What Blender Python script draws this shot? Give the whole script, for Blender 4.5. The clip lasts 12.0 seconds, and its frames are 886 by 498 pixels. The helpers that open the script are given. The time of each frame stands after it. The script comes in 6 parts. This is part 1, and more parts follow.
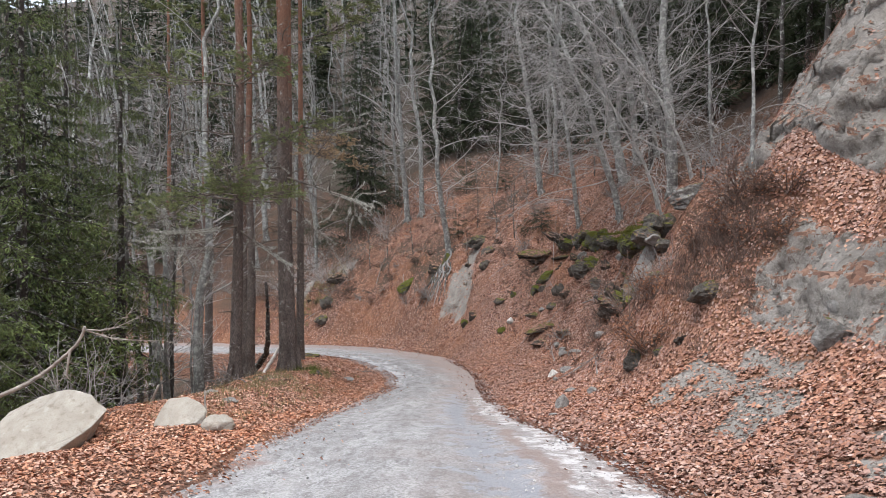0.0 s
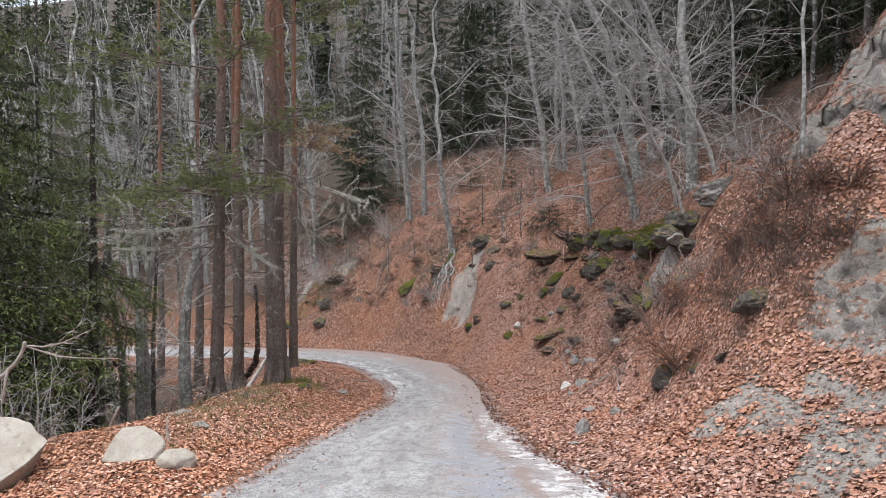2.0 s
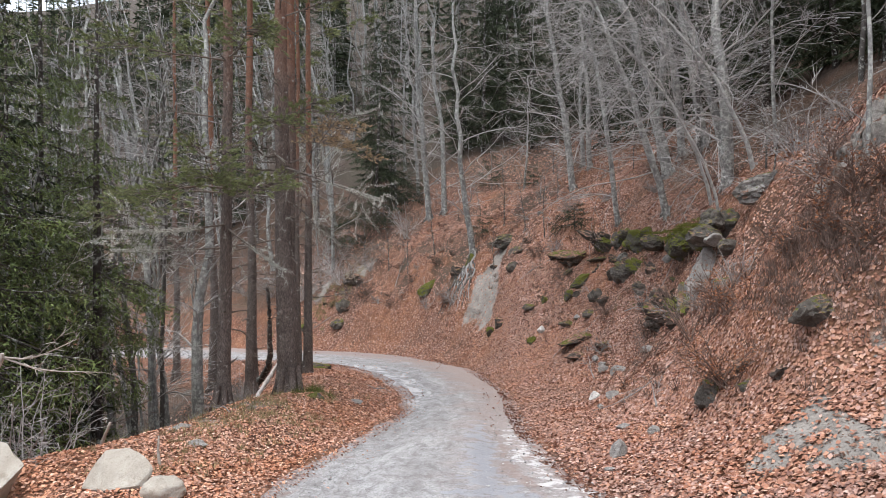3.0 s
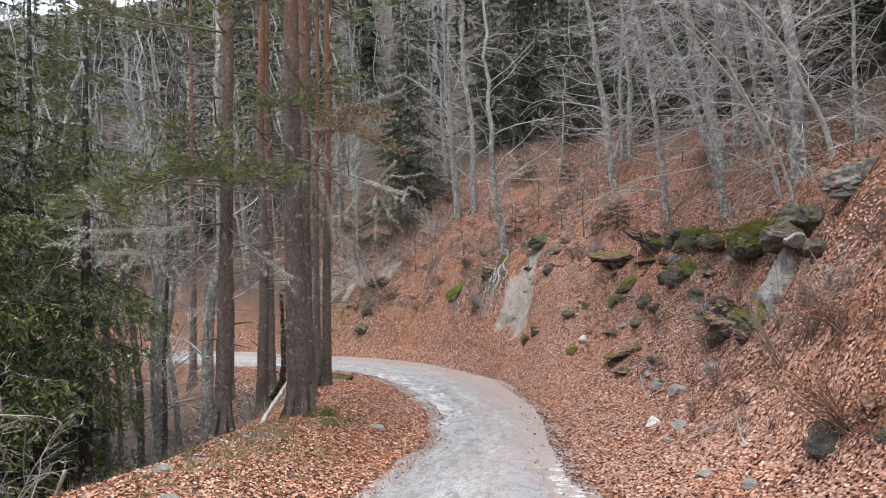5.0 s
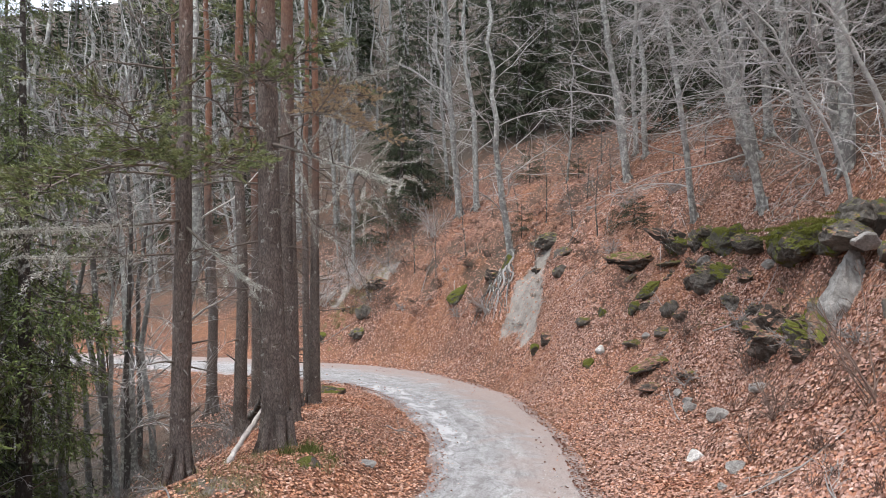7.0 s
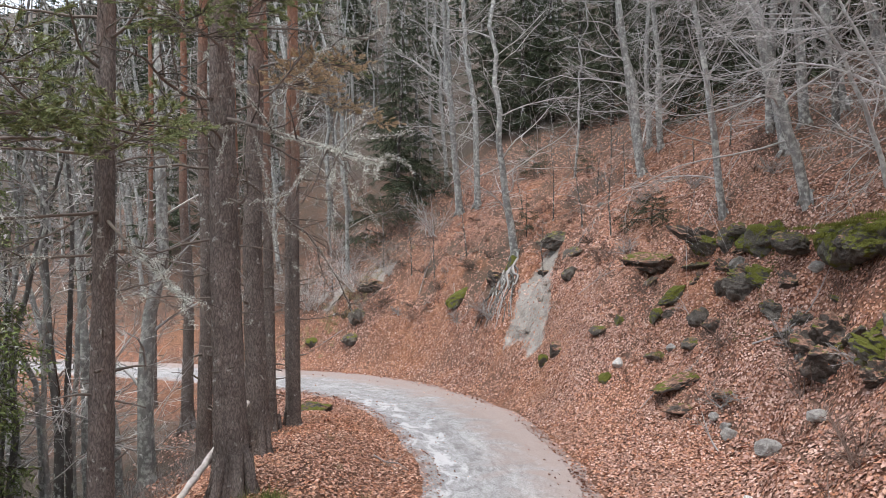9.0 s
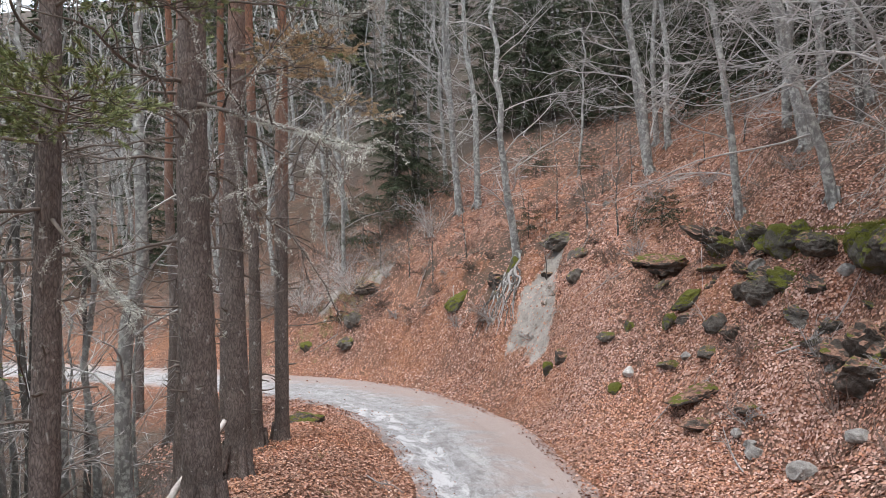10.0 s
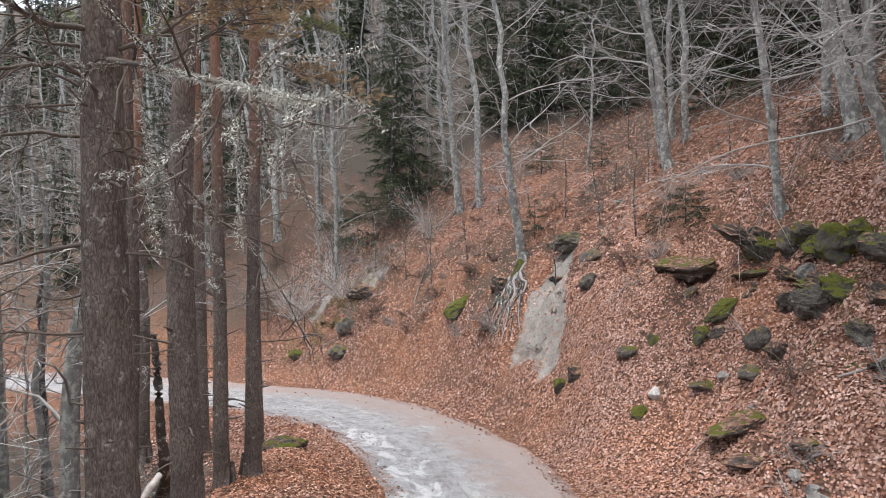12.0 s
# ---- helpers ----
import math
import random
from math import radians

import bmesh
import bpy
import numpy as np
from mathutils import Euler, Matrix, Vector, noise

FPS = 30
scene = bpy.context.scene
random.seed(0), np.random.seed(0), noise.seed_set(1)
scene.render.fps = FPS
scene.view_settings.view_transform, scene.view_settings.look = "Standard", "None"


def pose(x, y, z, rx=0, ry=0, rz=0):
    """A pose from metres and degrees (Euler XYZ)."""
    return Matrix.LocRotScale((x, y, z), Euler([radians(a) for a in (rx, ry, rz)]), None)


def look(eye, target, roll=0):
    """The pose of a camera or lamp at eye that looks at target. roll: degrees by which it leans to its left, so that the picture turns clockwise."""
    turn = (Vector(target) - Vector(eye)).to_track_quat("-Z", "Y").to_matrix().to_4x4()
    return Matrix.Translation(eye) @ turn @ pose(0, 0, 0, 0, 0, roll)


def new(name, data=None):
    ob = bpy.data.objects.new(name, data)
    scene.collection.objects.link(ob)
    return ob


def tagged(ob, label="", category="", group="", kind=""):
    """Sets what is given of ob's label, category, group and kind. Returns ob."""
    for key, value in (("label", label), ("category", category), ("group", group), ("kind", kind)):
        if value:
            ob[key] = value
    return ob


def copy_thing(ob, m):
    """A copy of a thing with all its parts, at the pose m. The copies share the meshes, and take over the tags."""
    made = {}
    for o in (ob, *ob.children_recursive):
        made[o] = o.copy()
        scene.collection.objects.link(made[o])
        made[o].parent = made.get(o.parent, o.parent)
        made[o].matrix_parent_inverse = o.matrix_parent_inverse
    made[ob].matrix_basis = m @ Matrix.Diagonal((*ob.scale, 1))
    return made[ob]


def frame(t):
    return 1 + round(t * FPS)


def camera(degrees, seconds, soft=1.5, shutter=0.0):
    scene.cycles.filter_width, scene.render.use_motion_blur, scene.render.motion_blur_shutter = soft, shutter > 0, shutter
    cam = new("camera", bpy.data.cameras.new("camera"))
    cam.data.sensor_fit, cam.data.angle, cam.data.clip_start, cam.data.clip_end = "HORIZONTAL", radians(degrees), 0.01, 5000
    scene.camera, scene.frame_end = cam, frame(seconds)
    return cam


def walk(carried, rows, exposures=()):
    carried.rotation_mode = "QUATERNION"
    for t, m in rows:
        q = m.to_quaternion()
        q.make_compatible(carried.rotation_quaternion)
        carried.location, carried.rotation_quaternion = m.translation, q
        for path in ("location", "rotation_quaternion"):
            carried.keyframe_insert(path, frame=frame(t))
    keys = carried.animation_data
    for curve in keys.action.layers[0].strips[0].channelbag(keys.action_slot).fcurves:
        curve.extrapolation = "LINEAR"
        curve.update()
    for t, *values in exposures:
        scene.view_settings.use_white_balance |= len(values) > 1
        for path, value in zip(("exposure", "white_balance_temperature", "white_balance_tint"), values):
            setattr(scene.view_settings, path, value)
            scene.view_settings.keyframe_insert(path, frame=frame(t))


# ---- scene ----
cam = camera(67.65, 12.0, soft=0.6)
PATH = [
    (0.0, pose(0.000, 0.000, 2.200, 90.21, 0.00, 0.06)),
    (0.5, pose(-0.002, 0.250, 2.210, 90.14, 0.00, -0.01)),
    (1.0, pose(-0.002, 0.550, 2.222, 90.10, 0.00, -0.05)),
    (1.5, pose(0.002, 0.885, 2.232, 90.09, 0.00, 0.00)),
    (2.0, pose(0.009, 1.246, 2.242, 90.09, 0.00, 0.34)),
    (2.5, pose(0.013, 1.632, 2.253, 90.09, 0.00, 1.20)),
    (3.0, pose(0.009, 2.028, 2.264, 90.09, -0.00, 2.12)),
    (5.0, pose(-0.152, 3.673, 2.312, 90.02, -0.00, 4.50)),
    (5.5, pose(-0.204, 4.101, 2.329, 89.99, -0.00, 4.53)),
    (6.0, pose(-0.256, 4.519, 2.344, 89.94, 0.00, 4.49)),
    (6.5, pose(-0.301, 4.934, 2.357, 89.90, 0.00, 4.44)),
    (7.0, pose(-0.340, 5.352, 2.365, 89.90, 0.00, 4.44)),
    (9.0, pose(-0.419, 7.092, 2.362, 89.91, -0.00, 4.47)),
    (9.5, pose(-0.451, 7.517, 2.370, 89.95, -0.00, 4.44)),
    (10.0, pose(-0.483, 7.942, 2.378, 89.95, -0.00, 4.39)),
    (10.5, pose(-0.513, 8.361, 2.389, 89.95, -0.00, 4.37)),
    (11.0, pose(-0.538, 8.777, 2.401, 89.95, -0.00, 4.36)),
    (11.5, pose(-0.559, 9.188, 2.412, 89.94, -0.00, 4.39)),
    (12.0, pose(-0.578, 9.600, 2.423, 89.96, -0.00, 4.39)),
]
walk(cam, PATH, [(0.0, 1.04), (2.5, 1.12), (5.0, 1.30), (9.0, 1.38), (12.0, 1.33)])

# ---- world ----
# overcast late-autumn day
world = bpy.data.worlds.new("overcast_sky")
scene.world = world
world.use_nodes = True
wn = world.node_tree.nodes
sky = wn.new("ShaderNodeTexSky")
sky.sky_type, sky.sun_disc = "NISHITA", False
sky.sun_elevation, sky.sun_rotation = radians(76), radians(217)
sky.air_density, sky.dust_density, sky.ozone_density = 1.0, 6.0, 1.0
grey = wn.new("ShaderNodeMix")
grey.data_type = "RGBA"
grey.inputs["Factor"].default_value = 0.72
grey.inputs["B"].default_value = (5.1, 5.6, 6.35, 1)
world.node_tree.links.new(sky.outputs["Color"], grey.inputs["A"])
world.node_tree.links.new(grey.outputs["Result"], wn["Background"].inputs["Color"])
wn["Background"].inputs["Strength"].default_value = 0.15

sun_data = bpy.data.lights.new("sun", "SUN")
sun_data.energy, sun_data.angle, sun_data.color = 1.1, radians(25), (1.0, 0.98, 0.955)
sun = new("sun", sun_data)
sun.matrix_world = look((0, 0, 60), (9, 12, 0))



# ---- materials ----
class Nodes:
    """A small hand for wiring a material."""

    def __init__(self, name, rough=0.9, spec=0.2):
        self.mat = bpy.data.materials.new(name)
        self.mat.use_nodes = True
        self.tree = self.mat.node_tree
        self.bsdf = self.tree.nodes["Principled BSDF"]
        self.bsdf.inputs["Roughness"].default_value = rough
        self.bsdf.inputs["Specular IOR Level"].default_value = spec

    def add(self, kind):
        return self.tree.nodes.new(kind)

    def link(self, a, b):
        self.tree.links.new(a, b)

    def coords(self, which="Object", scale=(1, 1, 1)):
        c = self.add("ShaderNodeTexCoord")
        m = self.add("ShaderNodeMapping")
        m.inputs["Scale"].default_value = scale
        self.link(c.outputs[which], m.inputs["Vector"])
        return m.outputs["Vector"]

    def noise(self, vec, scale, detail=5, rough=0.6, warp=0.0):
        n = self.add("ShaderNodeTexNoise")
        n.inputs["Scale"].default_value, n.inputs["Detail"].default_value = scale, detail
        n.inputs["Roughness"].default_value, n.inputs["Distortion"].default_value = rough, warp
        self.link(vec, n.inputs["Vector"])
        return n.outputs["Fac"]

    def cells(self, vec, scale, feature="F1", out="Distance"):
        n = self.add("ShaderNodeTexVoronoi")
        n.feature = feature
        n.inputs["Scale"].default_value = scale
        self.link(vec, n.inputs["Vector"])
        return n.outputs[out]

    def ramp(self, fac, stops):
        n = self.add("ShaderNodeValToRGB")
        e = n.color_ramp.elements
        while len(e) < len(stops):
            e.new(0.5)
        for el, (pos, col) in zip(e, stops):
            el.position = pos
            el.color = (*col, 1) if isinstance(col, tuple) else (col, col, col, 1)
        self.link(fac, n.inputs["Fac"])
        return n.outputs["Color"]

    def mix(self, fac, a, b, blend="MIX"):
        n = self.add("ShaderNodeMix")
        n.data_type, n.blend_type = "RGBA", blend
        for sock, v in ((n.inputs["Factor"], fac), (n.inputs["A"], a), (n.inputs["B"], b)):
            if isinstance(v, (int, float)):
                sock.default_value = v if sock.type == "VALUE" else (v, v, v, 1)
            elif isinstance(v, tuple):
                sock.default_value = (*v, 1)
            else:
                self.link(v, sock)
        return n.outputs["Result"]

    def math(self, op, a, b=0.0):
        n = self.add("ShaderNodeMath")
        n.operation = op
        for sock, v in zip(n.inputs, (a, b)):
            if isinstance(v, (int, float)):
                sock.default_value = v
            else:
                self.link(v, sock)
        return n.outputs[0]

    def attr(self, name):
        n = self.add("ShaderNodeAttribute")
        n.attribute_name = name
        return n.outputs["Fac"]

    def up(self, lo, hi):
        g = self.add("ShaderNodeNewGeometry")
        s = self.add("ShaderNodeSeparateXYZ")
        self.link(g.outputs["Normal"], s.inputs[0])
        m = self.add("ShaderNodeMapRange")
        m.inputs["From Min"].default_value, m.inputs["From Max"].default_value = lo, hi
        self.link(s.outputs["Z"], m.inputs["Value"])
        return m.outputs["Result"]

    def finish(self, colour, bump=None, strength=0.5, distance=0.02, rough=None):
        if isinstance(colour, tuple):
            self.bsdf.inputs["Base Color"].default_value = (*colour, 1)
        else:
            self.link(colour, self.bsdf.inputs["Base Color"])
        if bump is not None:
            b = self.add("ShaderNodeBump")
            b.inputs["Strength"].default_value, b.inputs["Distance"].default_value = strength, distance
            self.link(bump, b.inputs["Height"])
            self.link(b.outputs["Normal"], self.bsdf.inputs["Normal"])
        if rough is not None:
            self.link(rough, self.bsdf.inputs["Roughness"])
        return self.mat


def ground_material():
    m = Nodes("leaf_litter_and_earth", 0.95, 0.15)
    v = m.coords("Object")
    warp = m.add("ShaderNodeVectorMath")
    warp.operation = "ADD"
    n3 = m.add("ShaderNodeTexNoise")
    n3.inputs["Scale"].default_value = 7
    m.link(v, n3.inputs["Vector"])
    sc = m.add("ShaderNodeVectorMath")
    sc.operation = "SCALE"
    sc.inputs["Scale"].default_value = 0.09
    m.link(n3.outputs["Color"], sc.inputs[0])
    m.link(v, warp.inputs[0])
    m.link(sc.outputs[0], warp.inputs[1])
    vec = warp.outputs[0]
    leaf = m.add("ShaderNodeTexVoronoi")
    leaf.inputs["Scale"].default_value = 19
    m.link(vec, leaf.inputs["Vector"])
    tone = m.add("ShaderNodeSeparateColor")
    m.link(leaf.outputs["Color"], tone.inputs["Color"])
    litter = m.ramp(tone.outputs["Red"], [(0.0, (.13, .060, .042)), (0.3, (.27, .128, .084)), (0.65, (.39, .198, .134)), (0.88, (.47, .275, .20)), (1.0, (.58, .40, .32))])
    # shade between the leaves, painted in as darker cell margins
    gap_shade = m.ramp(leaf.outputs["Distance"], [(0.30, 1.0), (0.66, .42)])
    litter = m.mix(1.0, m.mix(1.0, litter, gap_shade, "MULTIPLY"), (.98, .93, .90), "MULTIPLY")
    litter = m.mix(m.ramp(m.noise(v, .42, 4, .6, .5), [(.46, 0.0), (.62, .55)]), litter, m.mix(tone.outputs["Green"], (.23, .100, .052), (.39, .195, .105)))
    big = m.noise(v, 0.55, 4)
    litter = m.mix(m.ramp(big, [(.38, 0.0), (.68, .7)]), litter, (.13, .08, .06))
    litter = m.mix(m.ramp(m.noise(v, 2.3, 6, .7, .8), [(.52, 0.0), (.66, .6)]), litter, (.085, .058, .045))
    # brown needle duff; the same mask also paints in shade under trees
    litter = m.mix(m.math("MULTIPLY", m.attr("duff_and_shade"), m.ramp(m.noise(v, 1.3, 4), [(.3, 1.0), (.75, .45)])), litter, m.mix(m.noise(v, 18, 5), m.mix(m.ramp(m.noise(v, .35, 5), [(.42, 0.0), (.58, 1.0)]), (.045, .036, .030), (.04, .043, .03)), (.125, .098, .082)))
    grain = m.noise(v, 22, 6, .7)
    fine = m.noise(v, 3.0, 6, .65, .6)
    earth = m.mix(m.ramp(fine, [(.3, 0.0), (.7, 1.0)]), (.20, .182, .162), (.35, .324, .294))
    earth = m.mix(m.ramp(grain, [(.36, .25), (.5, 0.0)]), earth, (.17, .152, .135))
    earth = m.mix(m.ramp(m.noise(v, 6, 6, .7, 1.0), [(.36, .5), (.48, 0.0)]), earth, (.16, .145, .13))
    edge = m.math("ADD", m.attr("bare"), m.math("MULTIPLY", m.math("SUBTRACT", m.noise(v, 4.5, 7, .68), .5), 1.5))
    soil = m.ramp(edge, [(.40, 0.0), (.66, 1.0)])
    col = m.mix(soil, litter, earth)
    mossy = m.ramp(m.math("ADD", m.attr("moss"), m.math("MULTIPLY", m.math("SUBTRACT", m.noise(v, 12, 5), .5), 1.0)), [(.45, 0.0), (.6, 1.0)])
    green = m.mix(m.noise(v, 40, 4), (.028, .034, .012), (.10, .11, .03))
    col = m.mix(mossy, col, green)
    rise = m.math("ADD", m.math("MULTIPLY", leaf.outputs["Distance"], m.ramp(edge, [(.40, 1.0), (.66, .1)])), m.math("MULTIPLY", grain, .5))
    return m.finish(col, m.math("ADD", rise, m.math("MULTIPLY", m.noise(v, 6, 6, .7, 1.0), 1.6)), 1.0, .035)


def road_material():
    m = Nodes("frozen_gravel_road", 0.85, 0.25)
    v = m.coords("Object")
    side, length = m.attr("side"), m.attr("length")
    run = m.add("ShaderNodeCombineXYZ")
    m.link(m.math("MULTIPLY", side, 1.7), run.inputs[0])
    m.link(m.math("MULTIPLY", length, .42), run.inputs[1])
    run = run.outputs[0]
    big, mid, fine = m.noise(run, 1.5, 6, .65, .6), m.noise(run, 7, 7, .72, .4), m.noise(v, 42, 6, .75)
    peb, peb2 = m.cells(v, 34), m.cells(v, 90)
    base = m.mix(m.ramp(big, [(.36, 0.0), (.62, 1.0)]), (.28, .277, .28), (.41, .407, .412))
    base = m.mix(m.ramp(mid, [(.40, .75), (.5, 0.0)]), base, (.16, .152, .147))
    spot = m.noise(v, 3.4, 7, .72, .5)
    base = m.mix(m.ramp(spot, [(.36, .6), (.46, 0.0)]), base, (.155, .148, .142))
    base = m.mix(m.ramp(spot, [(.56, 0.0), (.68, .45)]), base, (.47, .465, .465))
    base = m.mix(m.ramp(mid, [(.53, 0.0), (.66, .5)]), base, (.47, .46, .45))
    base = m.mix(m.ramp(peb, [(.12, .5), (.34, 0.0)]), base, (.46, .45, .44))
    base = m.mix(m.ramp(fine, [(.44, .7), (.52, 0.0)]), base, (.13, .122, .12))
    xyz = m.add("ShaderNodeCombineXYZ")
    m.link(m.math("MULTIPLY", side, 3.2), xyz.inputs[0])
    m.link(m.math("MULTIPLY", length, .22), xyz.inputs[1])
    lane = m.noise(xyz.outputs[0], 1.6, 4, .55)
    base = m.mix(m.ramp(lane, [(.36, .4), (.52, 0.0)]), base, (.20, .185, .178))
    base = m.mix(m.ramp(lane, [(.54, 0.0), (.70, .3)]), base, (.48, .47, .46))
    base = m.mix(m.ramp(peb2, [(.1, .4), (.4, 0.0)]), base, (.50, .49, .48))
    # trodden brown earth, most on the outer half past the straight
    brown = m.ramp(m.math("ADD", m.math("MULTIPLY", side, .5), m.math("MULTIPLY", m.noise(v, 1.1, 6, .65, .8), 1.0)), [(.46, 0.0), (.72, .9)])
    base = m.mix(m.math("MULTIPLY", brown, m.ramp(m.math("MULTIPLY", length, .03), [(.25, .35), (.5, 1.0)])), base, m.mix(fine, (.20, .152, .135), (.36, .295, .27)))
    # mud and crumbled leaves along the edges
    rim = m.math("ADD", m.math("ABSOLUTE", side), m.math("MULTIPLY", m.math("SUBTRACT", m.noise(v, 2.6, 6, .7), .5), .9))
    base = m.mix(m.ramp(rim, [(.70, 0.0), (.98, .9)]), base, m.mix(mid, (.15, .085, .065), (.33, .21, .165)))
    # thin old snow and frost beside the right track, along the straight
    near = m.ramp(m.math("MULTIPLY", length, .05), [(.55, 1.0), (.72, 0.0)])
    band = m.math("SUBTRACT", 1.0, m.math("MULTIPLY", m.math("ABSOLUTE", m.math("SUBTRACT", side, .72)), 4.0))
    snow = m.math("MULTIPLY", m.math("ADD", band, m.math("MULTIPLY", m.math("SUBTRACT", m.noise(v, 4.2, 9, .74, .3), .53), 10.0)), near)
    base = m.mix(m.ramp(snow, [(.5, 0.0), (1.5, .8)]), base, m.mix(fine, (.40, .39, .39), (.76, .745, .745)))
    # ice along the inner edge of the bend
    far = m.ramp(m.math("MULTIPLY", length, .03), [(.42, 0.0), (.50, 1.0), (.76, 1.0), (.85, 0.0)])
    inner = m.math("SUBTRACT", 1.0, m.math("MULTIPLY", m.math("ABSOLUTE", m.math("ADD", side, .60)), 3.4))
    ice = m.math("MULTIPLY", m.math("ADD", inner, m.math("MULTIPLY", m.math("SUBTRACT", m.noise(run, 3.0, 8, .7, .8), .53), 8.0)), far)
    base = m.mix(m.ramp(ice, [(.45, 0.0), (1.3, .75)]), base, m.mix(fine, (.40, .395, .40), (.66, .65, .655)))
    # wet bluish gravel in the right rut
    rut = m.math("SUBTRACT", 1.0, m.math("MULTIPLY", m.math("ABSOLUTE", m.math("SUBTRACT", side, .36)), 5.0))
    wet = m.math("MULTIPLY", m.math("ADD", rut, m.math("MULTIPLY", m.math("SUBTRACT", m.noise(v, 4.0, 7, .7), .5), 6.0)), near)
    wetf = m.ramp(wet, [(.30, 0.0), (.65, .85)])
    base = m.mix(wetf, base, m.mix(fine, (.13, .138, .16), (.40, .41, .44)))
    track = m.math("SUBTRACT", 1.0, m.math("MULTIPLY", m.math("ABSOLUTE", m.math("SUBTRACT", side, .53)), 9.0))
    silt = m.math("MULTIPLY", m.math("ADD", track, m.math("MULTIPLY", m.math("SUBTRACT", m.noise(run, 2.2, 6, .65), .5), 5.0)), near)
    base = m.mix(m.ramp(silt, [(.5, 0.0), (.9, .75)]), base, m.mix(fine, (.17, .125, .11), (.31, .245, .22)))
    rough = m.mix(wetf, .88, .45)
    rise = m.math("ADD", m.math("MULTIPLY", mid, 1.6), m.math("ADD", m.math("MULTIPLY", fine, .8), m.math("MULTIPLY", peb, -.6)))
    return m.finish(base, rise, .4, .03, rough)


def leaf_material(name="fallen_beech_leaf", fresh=1.0):
    m = Nodes(name, 0.65, 0.3)
    g = m.add("ShaderNodeNewGeometry")
    r = g.outputs["Random Per Island"]
    again = m.math("FRACT", m.math("MULTIPLY", r, 37.7))
    warm = m.ramp(again, [(0.0, (.15, .064, .042)), (.3, (.29, .122, .072)), (.7, (.44, .212, .132)), (1.0, (.57, .34, .235))])
    dull = m.ramp(again, [(0.0, (.15, .078, .060)), (.35, (.31, .172, .134)), (.75, (.45, .282, .23)), (1.0, (.63, .46, .39))])
    v = m.coords("Object")
    hue = m.math("ADD", r, m.math("MULTIPLY", m.math("SUBTRACT", m.noise(v, .42, 4, .6, .5), .5), -2.0))
    col = m.mix(m.ramp(hue, [(.38, 0.0), (.66, 1.0)]), warm, dull)
    col = m.mix(m.ramp(m.noise(v, .7, 3), [(.4, 0.0), (.7, .45)]), col, (.27, .17, .135))
    if fresh > 1:
        col = m.mix(1.0, col, (fresh * 1.04, fresh, fresh * .92), "MULTIPLY")
    return m.finish(col)


def bark_material(name, low, high, orange=None, from_z=3.0, to_z=6.5, lichen=0.0, scale=1.0, plates=True):
    m = Nodes(name, 0.95, 0.1)
    v = m.coords("Object", (1, 1, .38))
    wob = m.add("ShaderNodeVectorMath")
    wob.operation = "ADD"
    wn3 = m.add("ShaderNodeTexNoise")
    wn3.inputs["Scale"].default_value = 14
    m.link(v, wn3.inputs["Vector"])
    wsc = m.add("ShaderNodeVectorMath")
    wsc.operation = "SCALE"
    wsc.inputs["Scale"].default_value = .16
    m.link(wn3.outputs["Color"], wsc.inputs[0])
    m.link(v, wob.inputs[0])
    m.link(wsc.outputs[0], wob.inputs[1])
    plate = m.cells(wob.outputs[0], 30 * scale, "DISTANCE_TO_EDGE") if plates else m.noise(v, 18 * scale)
    grain = m.noise(v, 45 * scale, 6, .7)
    big = m.noise(m.coords("Object"), 2.3, 4)
    fac = m.mix(.56, m.ramp(plate, [(.0, 0.0), (.22, 1.0)]), m.ramp(grain, [(.3, 0.0), (.7, 1.0)]))
    col = m.mix(fac, low, high)
    col = m.mix(m.ramp(big, [(.35, .45), (.65, 0.0)]), col, tuple(c * .55 for c in low))
    if orange:
        s = m.add("ShaderNodeSeparateXYZ")
        m.link(m.coords("Object"), s.inputs[0])
        r = m.add("ShaderNodeMapRange")
        r.inputs["From Min"].default_value, r.inputs["From Max"].default_value = from_z, to_z
        m.link(m.math("ADD", s.outputs["Z"], m.math("MULTIPLY", m.math("SUBTRACT", m.noise(m.coords("Object"), 1.8, 3), .5), 4.0)), r.inputs["Value"])
        warm = m.mix(fac, tuple(c * .5 for c in orange), orange)
        col = m.mix(r.outputs["Result"], col, warm)
    if lichen:
        spots = m.ramp(m.noise(m.coords("Object"), 9, 5, .7), [(.62 - lichen * .25, 0.0), (.70 - lichen * .2, .85)])
        col = m.mix(spots, col, (.50, .51, .47))
    return m.finish(col, m.math("ADD", plate, m.math("MULTIPLY", grain, .5)) if plates else grain, .9, .02)


def plain_material(name, a, b, scale=8.0, rough=0.9, per_piece=True):
    m = Nodes(name, rough, .15)
    f = m.noise(m.coords("Object"), scale, 5, .65)
    col = m.mix(m.ramp(f, [(.32, 0.0), (.68, 1.0)]), a, b)
    if per_piece:
        g = m.add("ShaderNodeNewGeometry")
        col = m.mix(.6, col, m.mix(g.outputs["Random Per Island"], tuple(c * .5 for c in a), tuple(min(1, c * 1.25) for c in b)))
    return m.finish(col)


